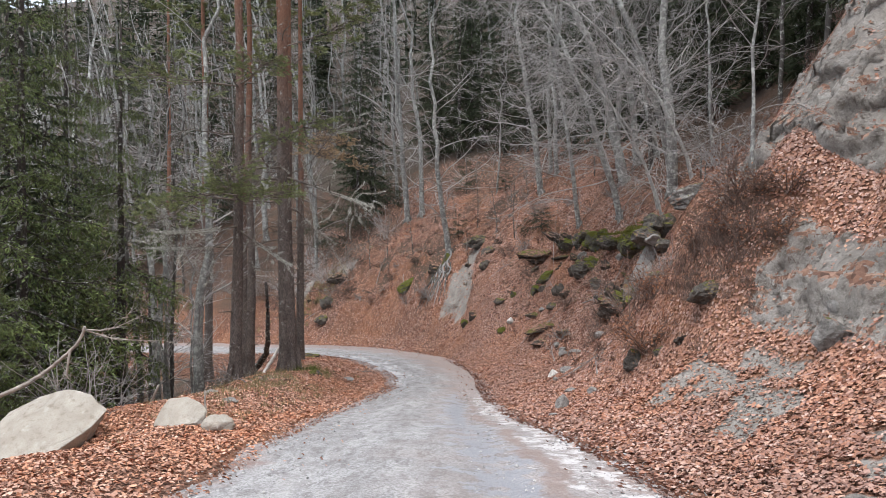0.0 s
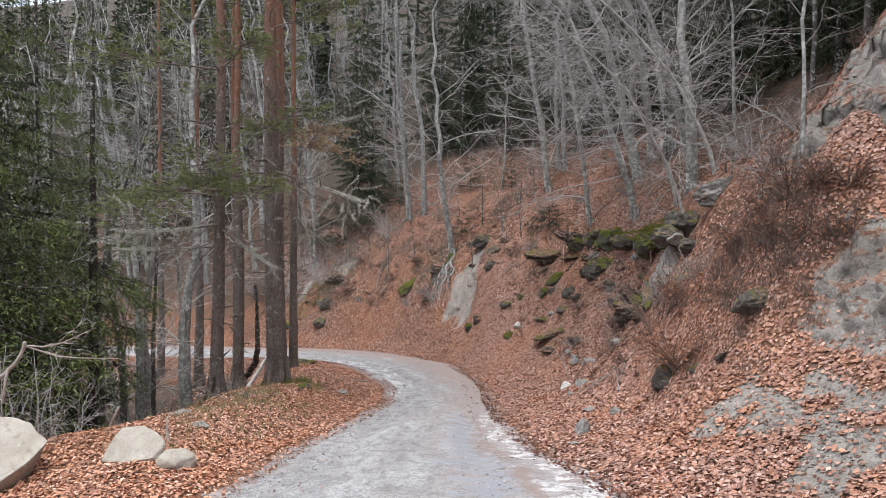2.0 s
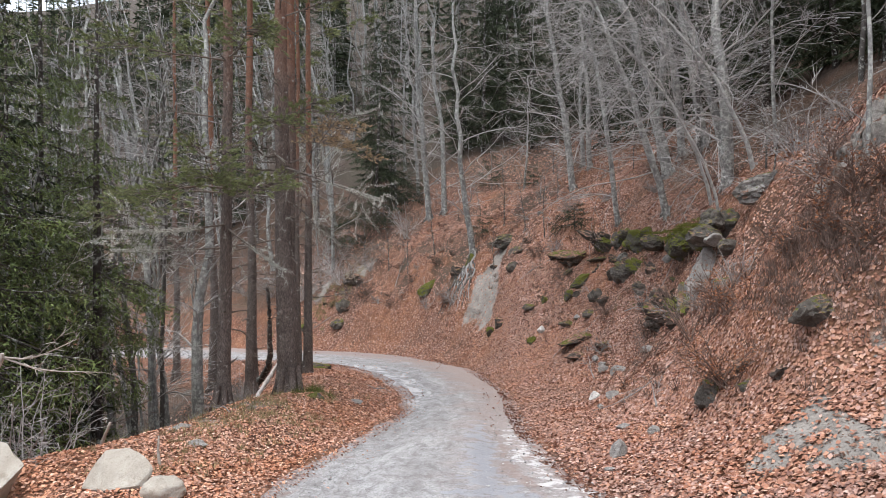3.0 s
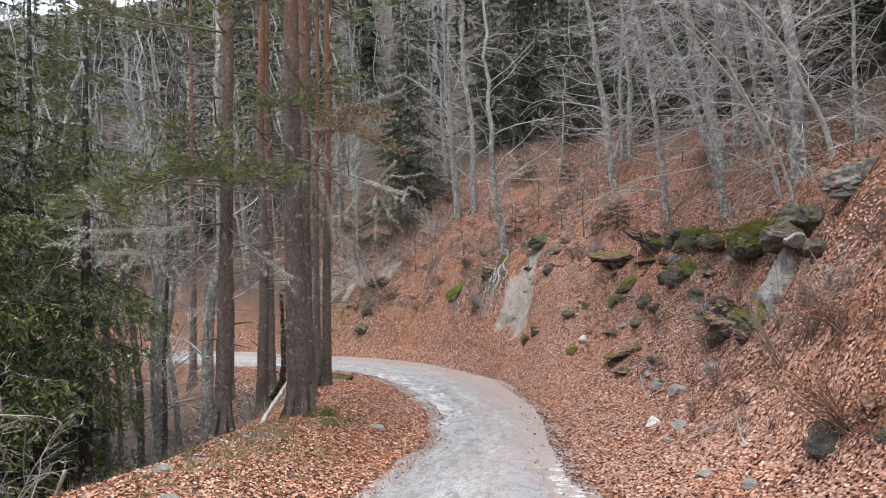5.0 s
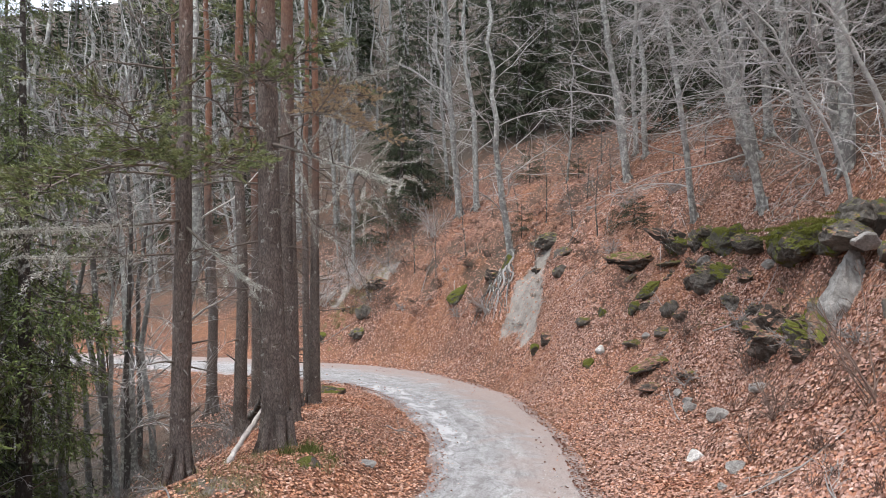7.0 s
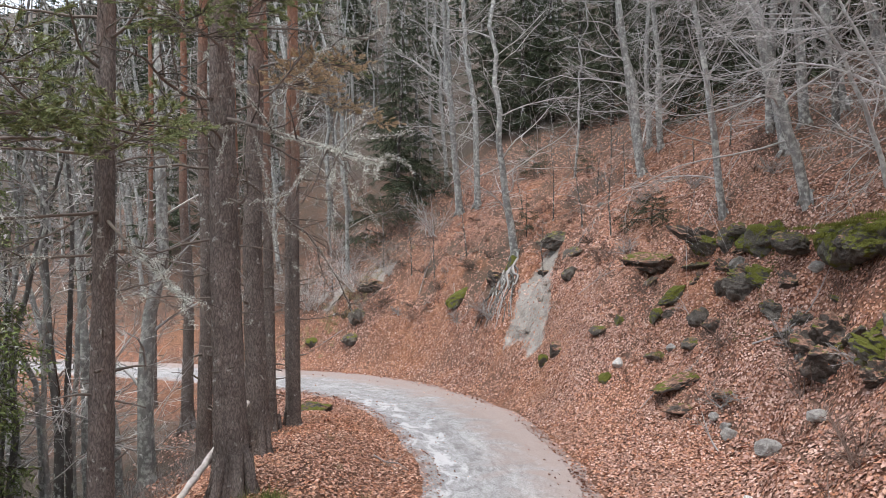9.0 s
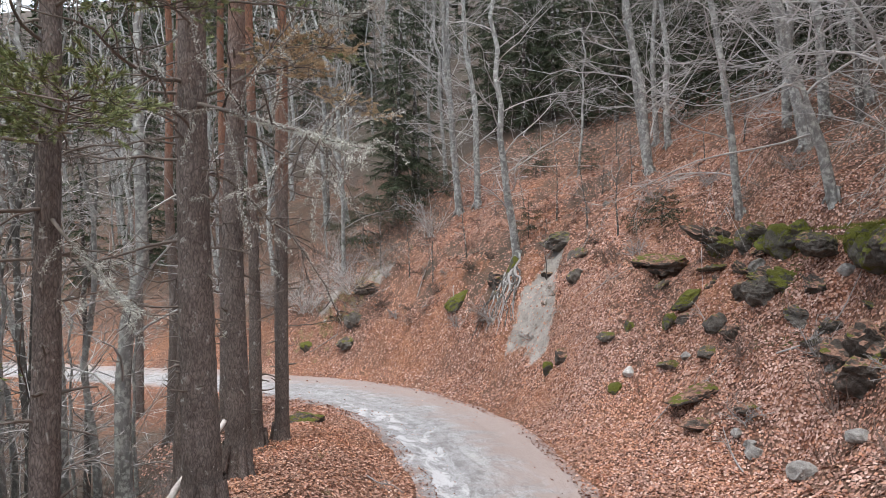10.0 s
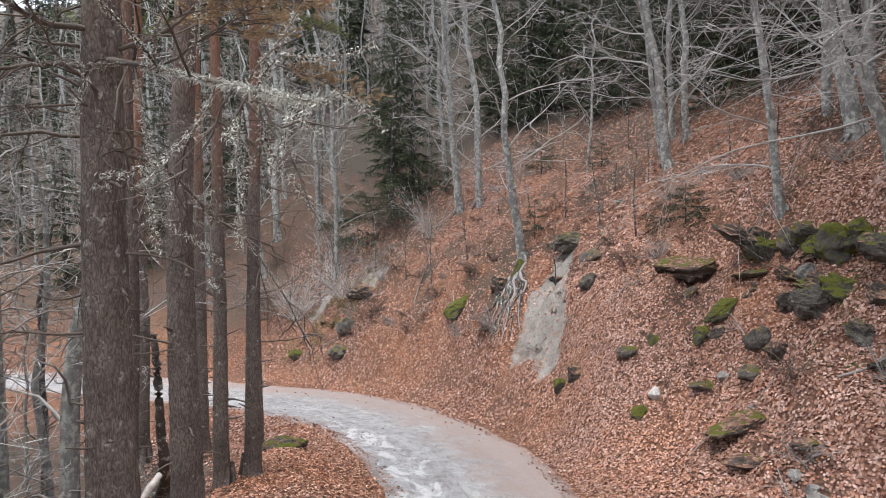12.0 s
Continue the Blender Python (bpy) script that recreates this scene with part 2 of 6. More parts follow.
def rock_material(name, a, b, moss=0.0, pale=None, leaves=0.0):
    m = Nodes(name, 0.92, 0.2)
    v = m.coords("Object")
    big, mid, fine = m.noise(v, 2.2, 5, .6, .5), m.noise(v, 9, 6, .7), m.noise(v, 60, 4, .7)
    col = m.mix(m.ramp(big, [(.3, 0.0), (.7, 1.0)]), a, b)
    col = m.mix(m.ramp(mid, [(.36, .55), (.55, 0.0)]), col, tuple(c * .45 for c in a))
    col = m.mix(m.ramp(fine, [(.42, .35), (.6, 0.0)]), col, tuple(c * .5 for c in a))
    if pale:
        col = m.mix(m.ramp(m.noise(v, 4.5, 5), [(.52, 0.0), (.66, .8)]), col, pale)
    if leaves:
        f = m.math("ADD", m.up(-.1, 1.0), m.math("MULTIPLY", m.math("SUBTRACT", m.noise(v, 3.3, 6, .7), .5), 2.4))
        spot = m.add("ShaderNodeTexVoronoi")
        spot.inputs["Scale"].default_value = 22
        m.link(v, spot.inputs["Vector"])
        tone = m.add("ShaderNodeSeparateColor")
        m.link(spot.outputs["Color"], tone.inputs["Color"])
        col = m.mix(m.ramp(f, [(1.0 - leaves, 0.0), (1.12 - leaves, 1.0)]), col, m.ramp(tone.outputs["Red"], [(0.0, (.10, .06, .045)), (.5, (.22, .125, .09)), (1.0, (.34, .21, .155))]))
    if moss:
        f = m.math("ADD", m.up(.0, 1.0), m.math("MULTIPLY", m.math("SUBTRACT", m.noise(v, 5, 5, .65), .5), 2.2))
        green = m.mix(m.noise(v, 30, 6, .8), (.030, .036, .008), (.17, .175, .034))
        col = m.mix(m.ramp(f, [(1.05 - moss, 0.0), (1.25 - moss, 1.0)]), col, green)
    return m.finish(col, m.math("ADD", mid, m.math("MULTIPLY", fine, .4)), 1.0, .05)


def earth_material():
    """Dry, dusty grey earth with gullies, grit and a few leaves lodged in it."""
    m = Nodes("dry_grey_earth", 0.97, 0.08)
    v = m.coords("Object")
    big, mid, fine = m.noise(v, 1.6, 5, .6, .6), m.noise(v, 7, 7, .68, .5), m.noise(v, 48, 6, .75)
    col = m.mix(m.ramp(big, [(.32, 0.0), (.66, 1.0)]), (.235, .212, .19), (.40, .375, .345))
    col = m.mix(m.ramp(mid, [(.38, .75), (.5, 0.0)]), col, (.12, .104, .09))
    col = m.mix(m.ramp(fine, [(.38, .45), (.5, 0.0)]), col, (.17, .152, .135))
    col = m.mix(m.ramp(fine, [(.56, 0.0), (.68, .5)]), col, (.56, .54, .51))
    spot = m.add("ShaderNodeTexVoronoi")
    spot.inputs["Scale"].default_value = 17
    m.link(v, spot.inputs["Vector"])
    tone = m.add("ShaderNodeSeparateColor")
    m.link(spot.outputs["Color"], tone.inputs["Color"])
    lodged = m.math("ADD", m.math("MULTIPLY", m.up(.2, .9), .35), m.math("ADD", m.math("MULTIPLY", m.noise(v, 2.6, 6, .7, .6), 1.1), m.math("MULTIPLY", tone.outputs["Green"], .22)))
    col = m.mix(m.ramp(lodged, [(.86, 0.0), (.92, .9)]), col, m.ramp(tone.outputs["Red"], [(0.0, (.11, .06, .045)), (.5, (.27, .145, .10)), (1.0, (.44, .28, .21))]))
    return m.finish(col, m.math("ADD", m.math("MULTIPLY", mid, 1.4), m.math("MULTIPLY", fine, .5)), 1.0, .06)


def boulder_material():
    """Pale cream rock, freshly broken, with faint ochre stains and fine grit."""
    m = Nodes("pale_sandy_boulder", 0.9, 0.2)
    v = m.coords("Object")
    big, mid, fine = m.noise(v, 3.0, 5, .6, .6), m.noise(v, 11, 6, .7), m.noise(v, 70, 5, .7)
    col = m.mix(m.ramp(big, [(.3, 0.0), (.68, 1.0)]), (.31, .278, .232), (.44, .412, .362))
    col = m.mix(m.ramp(mid, [(.34, .55), (.46, 0.0)]), col, (.20, .165, .125))
    col = m.mix(m.ramp(fine, [(.38, .3), (.5, 0.0)]), col, (.22, .195, .16))
    col = m.mix(m.ramp(m.noise(v, 5, 4), [(.58, 0.0), (.68, .5)]), col, (.52, .495, .45))
    return m.finish(col, m.math("ADD", mid, m.math("MULTIPLY", fine, .4)), .7, .025)


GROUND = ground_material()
ROAD = road_material()
LEAF = leaf_material()
LEAF_DRY = leaf_material("dry_beech_leaf", 1.2)
PINE_BARK = bark_material("pine_bark", (.062, .051, .046), (.33, .28, .253), (.33, .175, .12), 4.6, 8.0, 0.05)
PINE_ORANGE = bark_material("orange_pine_bark", (.065, .053, .047), (.31, .262, .235), (.39, .21, .145), 3.6, 7.0, 0.04)
SPRUCE_BARK = bark_material("spruce_bark", (.035, .030, .027), (.11, .095, .085), None, 0, 1, 0.35)
BEECH_BARK = bark_material("grey_beech_bark", (.075, .074, .070), (.36, .355, .34), None, 0, 1, 0.55, .5, False)
DARK_BARK = bark_material("dark_wet_bark", (.05, .046, .043), (.15, .14, .13), None, 0, 1, 0.35, .6, False)
PALE_BARK = bark_material("pale_young_bark", (.26, .25, .235), (.46, .45, .43), None, 0, 1, 0.5, .6, False)
DEAD_WOOD = plain_material("dead_pine_branch", (.055, .046, .040), (.21, .178, .155), 12)
TWIG = plain_material("grey_twig", (.16, .147, .137), (.35, .332, .318), 5)
PALE_TWIG = plain_material("pale_twig", (.24, .23, .22), (.52, .505, .49), 5)
DARK_TWIG = plain_material("dark_twig", (.045, .036, .031), (.12, .095, .08), 5)
BROWN_TWIG = plain_material("brown_twig", (.10, .065, .05), (.22, .16, .135), 5)
NEEDLE = plain_material("spruce_needles", (.042, .070, .027), (.19, .235, .085), 1.6, .6)
EARTH = earth_material()
MOSS = plain_material("bright_moss", (.045, .055, .012), (.17, .175, .035), 14, .95)
GRAVEL = plain_material("road_gravel", (.17, .165, .165), (.52, .51, .50), 30, .9)
NEEDLE_DARK = plain_material("dark_spruce_needles", (.020, .031, .018), (.068, .082, .044), 1.2, .6)
NEEDLE_PINE = plain_material("pine_needles", (.085, .118, .048), (.31, .345, .165), 2.0, .6)
NEEDLE_DEAD = plain_material("dead_brown_needles", (.33, .235, .14), (.60, .46, .30), 2.0, .8)
LICHEN = plain_material("beard_lichen", (.34, .35, .31), (.66, .67, .61), 10, .95)
BOULDER = boulder_material()
ROCK = rock_material("grey_rock", (.15, .142, .132), (.34, .325, .305), 0.06, (.42, .41, .385), .22)
ROCK_MOSS = rock_material("mossy_rock", (.08, .072, .062), (.22, .20, .178), 0.36, None, .30)
ROCK_DARK = rock_material("dark_damp_rock", (.06, .050, .043), (.18, .155, .135), 0.14, None, .48)
ROCK_GREEN = rock_material("moss_cushion_rock", (.08, .076, .062), (.20, .185, .16), 0.98, None, .05)
LEDGE_ROCK = rock_material("ledge_rock", (.05, .044, .038), (.19, .17, .15), 0.42, None, .34)
WHITE_STONE = rock_material("white_stone", (.62, .61, .58), (.80, .79, .76))
PALE_STONE = rock_material("pale_grey_stone", (.27, .26, .245), (.47, .455, .43))
DRY_WOOD = plain_material("weathered_wood", (.22, .19, .165), (.46, .42, .37), 9, .9, False)
BIRCH_LOG = plain_material("pale_peeled_log", (.34, .29, .26), (.66, .62, .58), 7, .85, False)
GRASS = plain_material("dry_grass", (.17, .14, .07), (.36, .31, .17), 3)
GRASS_GREEN = plain_material("green_grass", (.06, .085, .02), (.19, .21, .07), 3)
BROWN_LEAF = plain_material("withered_shrub_leaf", (.17, .07, .04), (.38, .18, .10), 3)



# ---- the lie of the land ----
CENTRE = [(-0.3, -40), (-0.3, -6), (-0.3, 3), (-0.38, 7), (-0.42, 10), (-0.27, 12.5), (-0.18, 15), (-0.35, 17.5),
          (-0.75, 19.5), (-1.5, 22), (-2.6, 24.4), (-4.2, 26.7), (-6.3, 28.7), (-9.0, 30.4), (-12, 32), (-17, 33.8),
          (-26, 37.5), (-45, 46), (-90, 60), (-220, 90)]


def spline(points, step):
    """A smooth line of points through the given ones (Catmull-Rom), about step apart."""
    p = np.array(points, float)
    q = np.vstack([2 * p[0] - p[1], p, 2 * p[-1] - p[-2]])
    out = []
    for i in range(1, len(q) - 2):
        n = max(2, int(np.linalg.norm(q[i + 1] - q[i]) / step))
        t = np.arange(n)[:, None] / n
        out.append(0.5 * (2 * q[i] + (q[i + 1] - q[i - 1]) * t + (2 * q[i - 1] - 5 * q[i] + 4 * q[i + 1] - q[i + 2]) * t ** 2
                          + (3 * q[i] - q[i - 1] - 3 * q[i + 1] + q[i + 2]) * t ** 3))
    return np.vstack(out + [p[-1:]])


LINE = spline(CENTRE, 0.25)
_d = np.diff(LINE, axis=0)
_len = np.hypot(_d[:, 0], _d[:, 1])
DIST = np.concatenate([[0], np.cumsum(_len)])
DIST = DIST - DIST[np.argmin(np.abs(LINE[:, 1]))]          # 0 beside the first camera
TAN = np.vstack([_d / _len[:, None], (_d / _len[:, None])[-1:]])


def along(x, y):
    """Distance along the road and to the right of its middle line."""
    x, y = np.asarray(x, float).ravel(), np.asarray(y, float).ravel()
    s, u = np.empty_like(x), np.empty_like(x)
    close = x.min() > -20 and x.max() < 12 and y.min() > 0 and y.max() < 45
    first, last = (np.searchsorted(DIST, (-6, 52)) if close else (0, len(DIST)))
    for i in range(0, len(x), 4000):
        dx, dy = x[i:i + 4000, None] - LINE[None, first:last, 0], y[i:i + 4000, None] - LINE[None, first:last, 1]
        k = np.argmin(dx * dx + dy * dy, axis=1)
        r = np.arange(len(k))
        ex, ey = dx[r, k], dy[r, k]
        k = k + first
        s[i:i + 4000] = DIST[k] + ex * TAN[k, 0] + ey * TAN[k, 1]
        side = np.sign(ex * TAN[k, 1] - ey * TAN[k, 0])
        u[i:i + 4000] = side * np.hypot(ex, ey)
    return s, u


def lattice(ix, iy, seed):
    h = (ix * 374761393 + iy * 668265263 + seed * 974634777) & 0xffffffff
    h = ((h ^ (h >> 13)) * 1274126177) & 0xffffffff
    return ((h ^ (h >> 16)) & 0xffff) / 65535.0


def vnoise(x, y, seed=0):
    """Smooth noise of -1 to 1 with a grain of 1 m."""
    x, y = np.asarray(x, float), np.asarray(y, float)
    ix, iy = np.floor(x).astype(np.int64), np.floor(y).astype(np.int64)
    fx, fy = x - ix, y - iy
    fx, fy = fx * fx * (3 - 2 * fx), fy * fy * (3 - 2 * fy)
    a, b = lattice(ix, iy, seed), lattice(ix + 1, iy, seed)
    c, d = lattice(ix, iy + 1, seed), lattice(ix + 1, iy + 1, seed)
    return 2 * ((a * (1 - fx) + b * fx) * (1 - fy) + (c * (1 - fx) + d * fx) * fy) - 1


def fractal(x, y, size, octaves=4, seed=0, keep=0.5):
    total, amp, gain = 0.0, 0.0, 1.0
    for k in range(octaves):
        total = total + gain * vnoise(x / size * 2 ** k + 17.3 * k, y / size * 2 ** k - 9.1 * k, seed + k)
        amp += gain
        gain *= keep
    return total / amp


def ramp(v, a, b):
    t = np.clip((v - a) / (b - a), 0, 1)
    return t * t * (3 - 2 * t)


def road_height(s):
    return np.interp(s, [-40, 0, 6.5, 9.7, 14.5, 18.4, 21.5, 24.5, 30, 35, 45, 80, 200],
                     [5.5, 1.1, 0.3, -0.2, -0.78, -1.12, -1.3, -1.55, -2.0, -2.35, -2.8, -4.0, -6.0])


def half_width(s):
    left = np.interp(s, [4, 6, 8, 10, 12, 14.5, 18, 22, 27, 33, 40], [1.6, 1.62, 1.6, 1.42, 1.25, 1.15, 1.35, 1.7, 1.9, 1.9, 1.8])
    right = np.interp(s, [4, 6, 8, 10, 12, 14.5, 18, 22, 27, 33, 40], [2.15, 2.0, 1.8, 1.6, 1.36, 1.22, 1.4, 1.5, 1.6, 1.8, 1.8])
    return left, right


# knolls and hollows in the bank: place and rise
KNOLLS = [(3.1, 8.2, 0.26), (4.2, 9.3, 0.32), (3.3, 16.9, -0.33), (2.9, 19.0, 0.25), (4.8, 17.7, -0.90), (4.2, 19.5, 0.03), (5.2, 19.6, 0.13), (2.1, 20.9, -0.07), (3.8, 22.7, -0.90), (3.2, 23.5, -0.21), (4.3, 21.3, 0.53), (4.8, 22.9, -0.45), (4.1, 27.8, 0.05), (-8.6, 19.9, 0.37), (-8.7, 24.3, 0.46), (0.3, 28.6, 0.08), (-0.1, 26.2, 0.09),
          (4.2, 14.6, -0.35), (2.7, 14.4, -0.25), (3.1, 15.7, -0.3), (4.1, 16.2, -0.5), (-4.5, 7.2, -0.22), (-5.3, 7.3, -0.22)]


def bank(s, v):
    """Height over the road at v metres outside its right edge."""
    near = np.interp(v, [0, 1, 1.9, 2.5, 3.2, 4.8, 7, 12, 25, 60, 130, 600], [0, .22, .7, 1.3, 2.1, 4.7, 8.2, 13, 23, 48, 85, 160])
    near = near + 1.15 * ramp(s, 7.6, 9.2) * ramp(v, 1.4, 3.0)
    mid = np.interp(v, [0, 1, 1.6, 2.4, 3.4, 4.1, 4.5, 6, 9, 15, 25, 60, 130, 600], [0, .25, .55, 1.15, 2.5, 3.5, 4.2, 5.3, 7.8, 12.2, 21, 48, 85, 160])
    bend = np.interp(v, [0, .5, 1, 2, 3, 4, 6, 9, 15, 25, 60, 130, 600], [0, .4, 1.15, 2.6, 3.75, 4.55, 6.0, 8.3, 12.7, 21, 48, 85, 160])
    far = np.interp(v, [0, .5, 1, 2, 3, 5, 9, 15, 25, 60, 130, 600], [0, .25, .8, 1.9, 2.6, 4.2, 7.0, 11.5, 19.5, 46, 85, 160])
    a, b, c = ramp(s, 10.5, 13.0), ramp(s, 18.5, 22.0), ramp(s, 30, 36)
    h = near * (1 - a) + mid * a
    h = h * (1 - b) + bend * b
    return h * (1 - c) + far * c


def verge(s, v):
    """Height over the road at v metres outside its left edge."""
    crest = np.interp(s, [0, 7, 8.4, 9.3, 12, 14, 18, 22, 25, 40], [4.6, 3.9, 3.1, 2.25, 2.05, 2.1, 2.5, 2.0, 0.9, 0.8])
    lift = np.interp(s, [0, 7, 9.5, 12, 15, 18, 21, 24, 40], [.05, .02, .22, .4, .42, .36, .22, .05, .0])
    over = v - crest
    up = lift * ramp(v, 0.1, 1.3)
    return up - np.interp(over, [-.3, 0, .8, 2.5, 6, 12, 22, 40, 70, 130, 600], [0, .05, .4, 1.25, 2.8, 4.8, 6, 3, -12, -42, -150])


def land(x, y):
    """Height of the ground, its bare-earth share and its moss share."""
    shape = np.shape(x)
    x, y = np.asarray(x, float).ravel(), np.asarray(y, float).ravel()
    s, u = along(x, y)
    wl, wr = half_width(s)
    v = np.where(u > 0, u - wr, -u - wl)
    out = np.clip(v, 0, None)
    z = road_height(s) + np.where(u > 0, bank(s, out), verge(s, out))
    rough = ramp(v, 0.0, 1.5)
    right = u > 0
    lumps = ramp(v, 1.0, 2.2) * (1 - ramp(v, 7, 12)) * np.where(right, ramp(s, 9, 14), 0)
    z = z + lumps * (0.46 * fractal(x + .5 * y, y, 1.35, 4, 5) + 0.26 * np.abs(fractal(x, y, .55, 2, 6)))
    z = z + rough * (0.10 * fractal(x, y, 1.4, 4, 3) + np.where(right, 0.28, 0.15) * ramp(v, 1, 4) * fractal(x, y, 3.4, 3, 8))
    z = z + lumps * 0.13 * fractal(x, y, .5, 3, 9)
    # the crag beside the first stretch: bare, gullied earth
    crag = np.where(right, ramp(v, 2.0, 3.4) * (1 - ramp(s, 9.6, 11.2)), 0.0)
    patch = fractal(x * 1.0, y * 1.0 + z * 0.8, 1.7, 3, 21)
    brink = np.where(right, 1.0, 0.0) * (1 - ramp(s, 9.8, 11.2))
    upper_face = ramp(v + .35 * patch, 3.62 - .6 * ramp(s, 8.8, 9.7), 3.8 - .6 * ramp(s, 8.8, 9.7))
    lower_face = ramp(v + .25 * patch, 2.15, 2.4) * (1 - ramp(v + .3 * patch, 3.0, 3.2)) * (1 - ramp(s + .5 * patch, 7.9, 8.5))
    bare = brink * np.maximum(upper_face * ramp(patch, -.42, -.2), lower_face * ramp(patch, -.5, -.25))
    z = z + crag * (0.42 * fractal(x * .8 + z * .3, y * 1.3, 1.1, 4, 31) + 0.10 * np.abs(fractal(x + z, y, 0.4, 2, 33)))
    # worn strips of earth low on the near bank
    low = np.where(right, ramp(v, .35, .6) * (1 - ramp(v, 1.9, 2.3)) * (1 - ramp(s, 7.6, 8.6)), 0)
    bare = np.maximum(bare, low * ramp(fractal(x, y, 0.75, 4, 41, .65), 0.07, 0.24))
    # washed-out triangle of earth under the beech on the bend
    top = (3.3 - v).clip(0, 2.4)
    off = np.abs(s - 23.95 - .72 * (v - 1.4) + .30 * fractal(x, y, .7, 4, 47, .6))
    e = np.where(right, (1 - ramp(off, .10 + .26 * top, .40 + .46 * top)) * ramp(v + .5 * fractal(x, y, .5, 3, 48), .7, 1.5) * (1 - ramp(v, 3.4, 3.8)), 0)
    bare = np.maximum(bare, e)
    z = z - 0.26 * e
    # trodden pale crest of the verge
    crest = np.where(~right, ramp(s, 8.2, 9.5) * (1 - ramp(s, 13.2, 14.5)) * ramp(v, .9, 1.5) * (1 - ramp(v, 2.6, 3.2)), 0)
    bare = np.maximum(bare, crest * ramp(fractal(x, y, .8, 4, 45, .65), .05, .35) * .6)
    # light earth high on the far bank
    f = np.where(right, ramp(s, 30.5, 32) * (1 - ramp(s, 34.5, 37)) * ramp(v, 1.8, 2.5) * (1 - ramp(v, 3.3, 4.2)), 0)
    bare = np.maximum(bare, 0.8 * f * ramp(fractal(x, y, 1.2, 3, 51), -0.2, 0.15))
    # dark hollows under the ledge
    ledge = np.where(right, ramp(s, 14, 16) * (1 - ramp(s, 23, 25)) * np.exp(-((v - 3.55) / .35) ** 2), 0)
    z = z - 0.22 * ledge * ramp(fractal(x, y, 1.6, 2, 61), -.2, .3)
    moss = np.where(right, .45 * ramp(s, 12, 14) * (1 - ramp(s, 25, 27)) * ramp(v, 2.2, 3.0) * (1 - ramp(v, 4.2, 5)) * ramp(fractal(x, y, .7, 3, 71), .12, .45), 0)
    moss = np.maximum(moss, np.where(~right, ramp(s, 9, 11) * (1 - ramp(s, 16, 18)) * ramp(v, 1.2, 1.8) * (1 - ramp(v, 3, 3.6)) * .5 * ramp(fractal(x, y, .8, 3, 73), .15, .5), 0))
    # starts lower for s 11-23: brown litter plus tree shade put into the colour
    start = 6.6 - 2.6 * ramp(s, 11, 13) * (1 - ramp(s, 20, 23))
    duff_and_shade = np.where(right, ramp(v + 2.4 * fractal(x, y, 4.0, 3, 81), start, start + 2.6), .7 * ramp(v + 1.5 * fractal(x, y, 2.0, 3, 83), 4.5, 8.0))
    duff_and_shade = np.where(right, np.maximum(duff_and_shade, 2.2 * ramp(v, 10, 14)), duff_and_shade)
    # eroded pockets: dark earth, with the shadows of the hollows coloured in
    pocket = ramp(v, 1.2, 2.0) * (1 - ramp(v, 7, 9)) * ramp(s, 11, 13) * ramp(fractal(x, y, 1.1, 4, 87, .6) + .16 * ramp(s, 24, 27), .10, .26)
    duff_and_shade = np.maximum(duff_and_shade, np.where(right, .62 * pocket * (1 + .6 * ramp(s, 24, 26)) * ramp(v, 1.3, 2.4), 0))
    duff_and_shade = np.maximum(duff_and_shade, np.where(right, .9 * ramp(s, 29, 33) * ramp(v + 1.2 * fractal(x, y, 2.0, 3, 85), 1.2, 3.0), 0))
    duff_and_shade = np.maximum(duff_and_shade, np.where(right, 0, 1.7 * ramp(v + fractal(x, y, 1.5, 3, 84), 3.0, 4.8)))
    duff_and_shade = np.maximum(duff_and_shade, np.where(right, 0, 1.1 * ramp(s, 17, 20) * ramp(v + .6 * fractal(x, y, 1.2, 3, 86), 1.3, 2.6)))
    z = z - np.where(right, .10 * pocket, 0)
    duff_and_shade = np.maximum(duff_and_shade, np.where(right, .85 * np.exp(-((s - 9.1) / .9) ** 2 - ((v - 2.8) / .38) ** 2), 0))
    for kx, ky, kz in KNOLLS:
        z = z + kz * np.exp(-((x - kx) ** 2 + (y - ky) ** 2) / .9)
    under = (1 - ramp(v, -0.35, 0.05))
    z = z - 0.05 * under
    return z.reshape(shape), bare.reshape(shape), moss.reshape(shape), duff_and_shade.reshape(shape), s.reshape(shape), u.reshape(shape), v.reshape(shape)


def spread(lo, hi, step, reach, grow=1.16):
    """Grid lines, even between lo and hi and then ever wider out to reach."""
    mid = np.arange(lo, hi + step / 2, step)
    left, right, d = [], [], step
    a, b = mid[0], mid[-1]
    while b < reach[1] or a > reach[0]:
        d *= grow
        if b < reach[1]:
            b += d
            right.append(b)
        if a > reach[0]:
            a -= d
            left.append(a)
    return np.array(left[::-1] + list(mid) + right)


GRID_X, GRID_Y = spread(-7.0, 7.4, 0.115, (-1500, 1500)), spread(3.8, 30.0, 0.12, (-1500, 1500))
GRID = land(*np.meshgrid(GRID_X, GRID_Y))


def heights(x, y):
    """Height of the ground sheet itself at many places."""
    i = np.clip(np.searchsorted(GRID_X, x) - 1, 0, len(GRID_X) - 2)
    j = np.clip(np.searchsorted(GRID_Y, y) - 1, 0, len(GRID_Y) - 2)
    fx = (x - GRID_X[i]) / (GRID_X[i + 1] - GRID_X[i])
    fy = (y - GRID_Y[j]) / (GRID_Y[j + 1] - GRID_Y[j])
    z = GRID[0]
    return (z[j, i] * (1 - fx) + z[j, i + 1] * fx) * (1 - fy) + (z[j + 1, i] * (1 - fx) + z[j + 1, i + 1] * fx) * fy


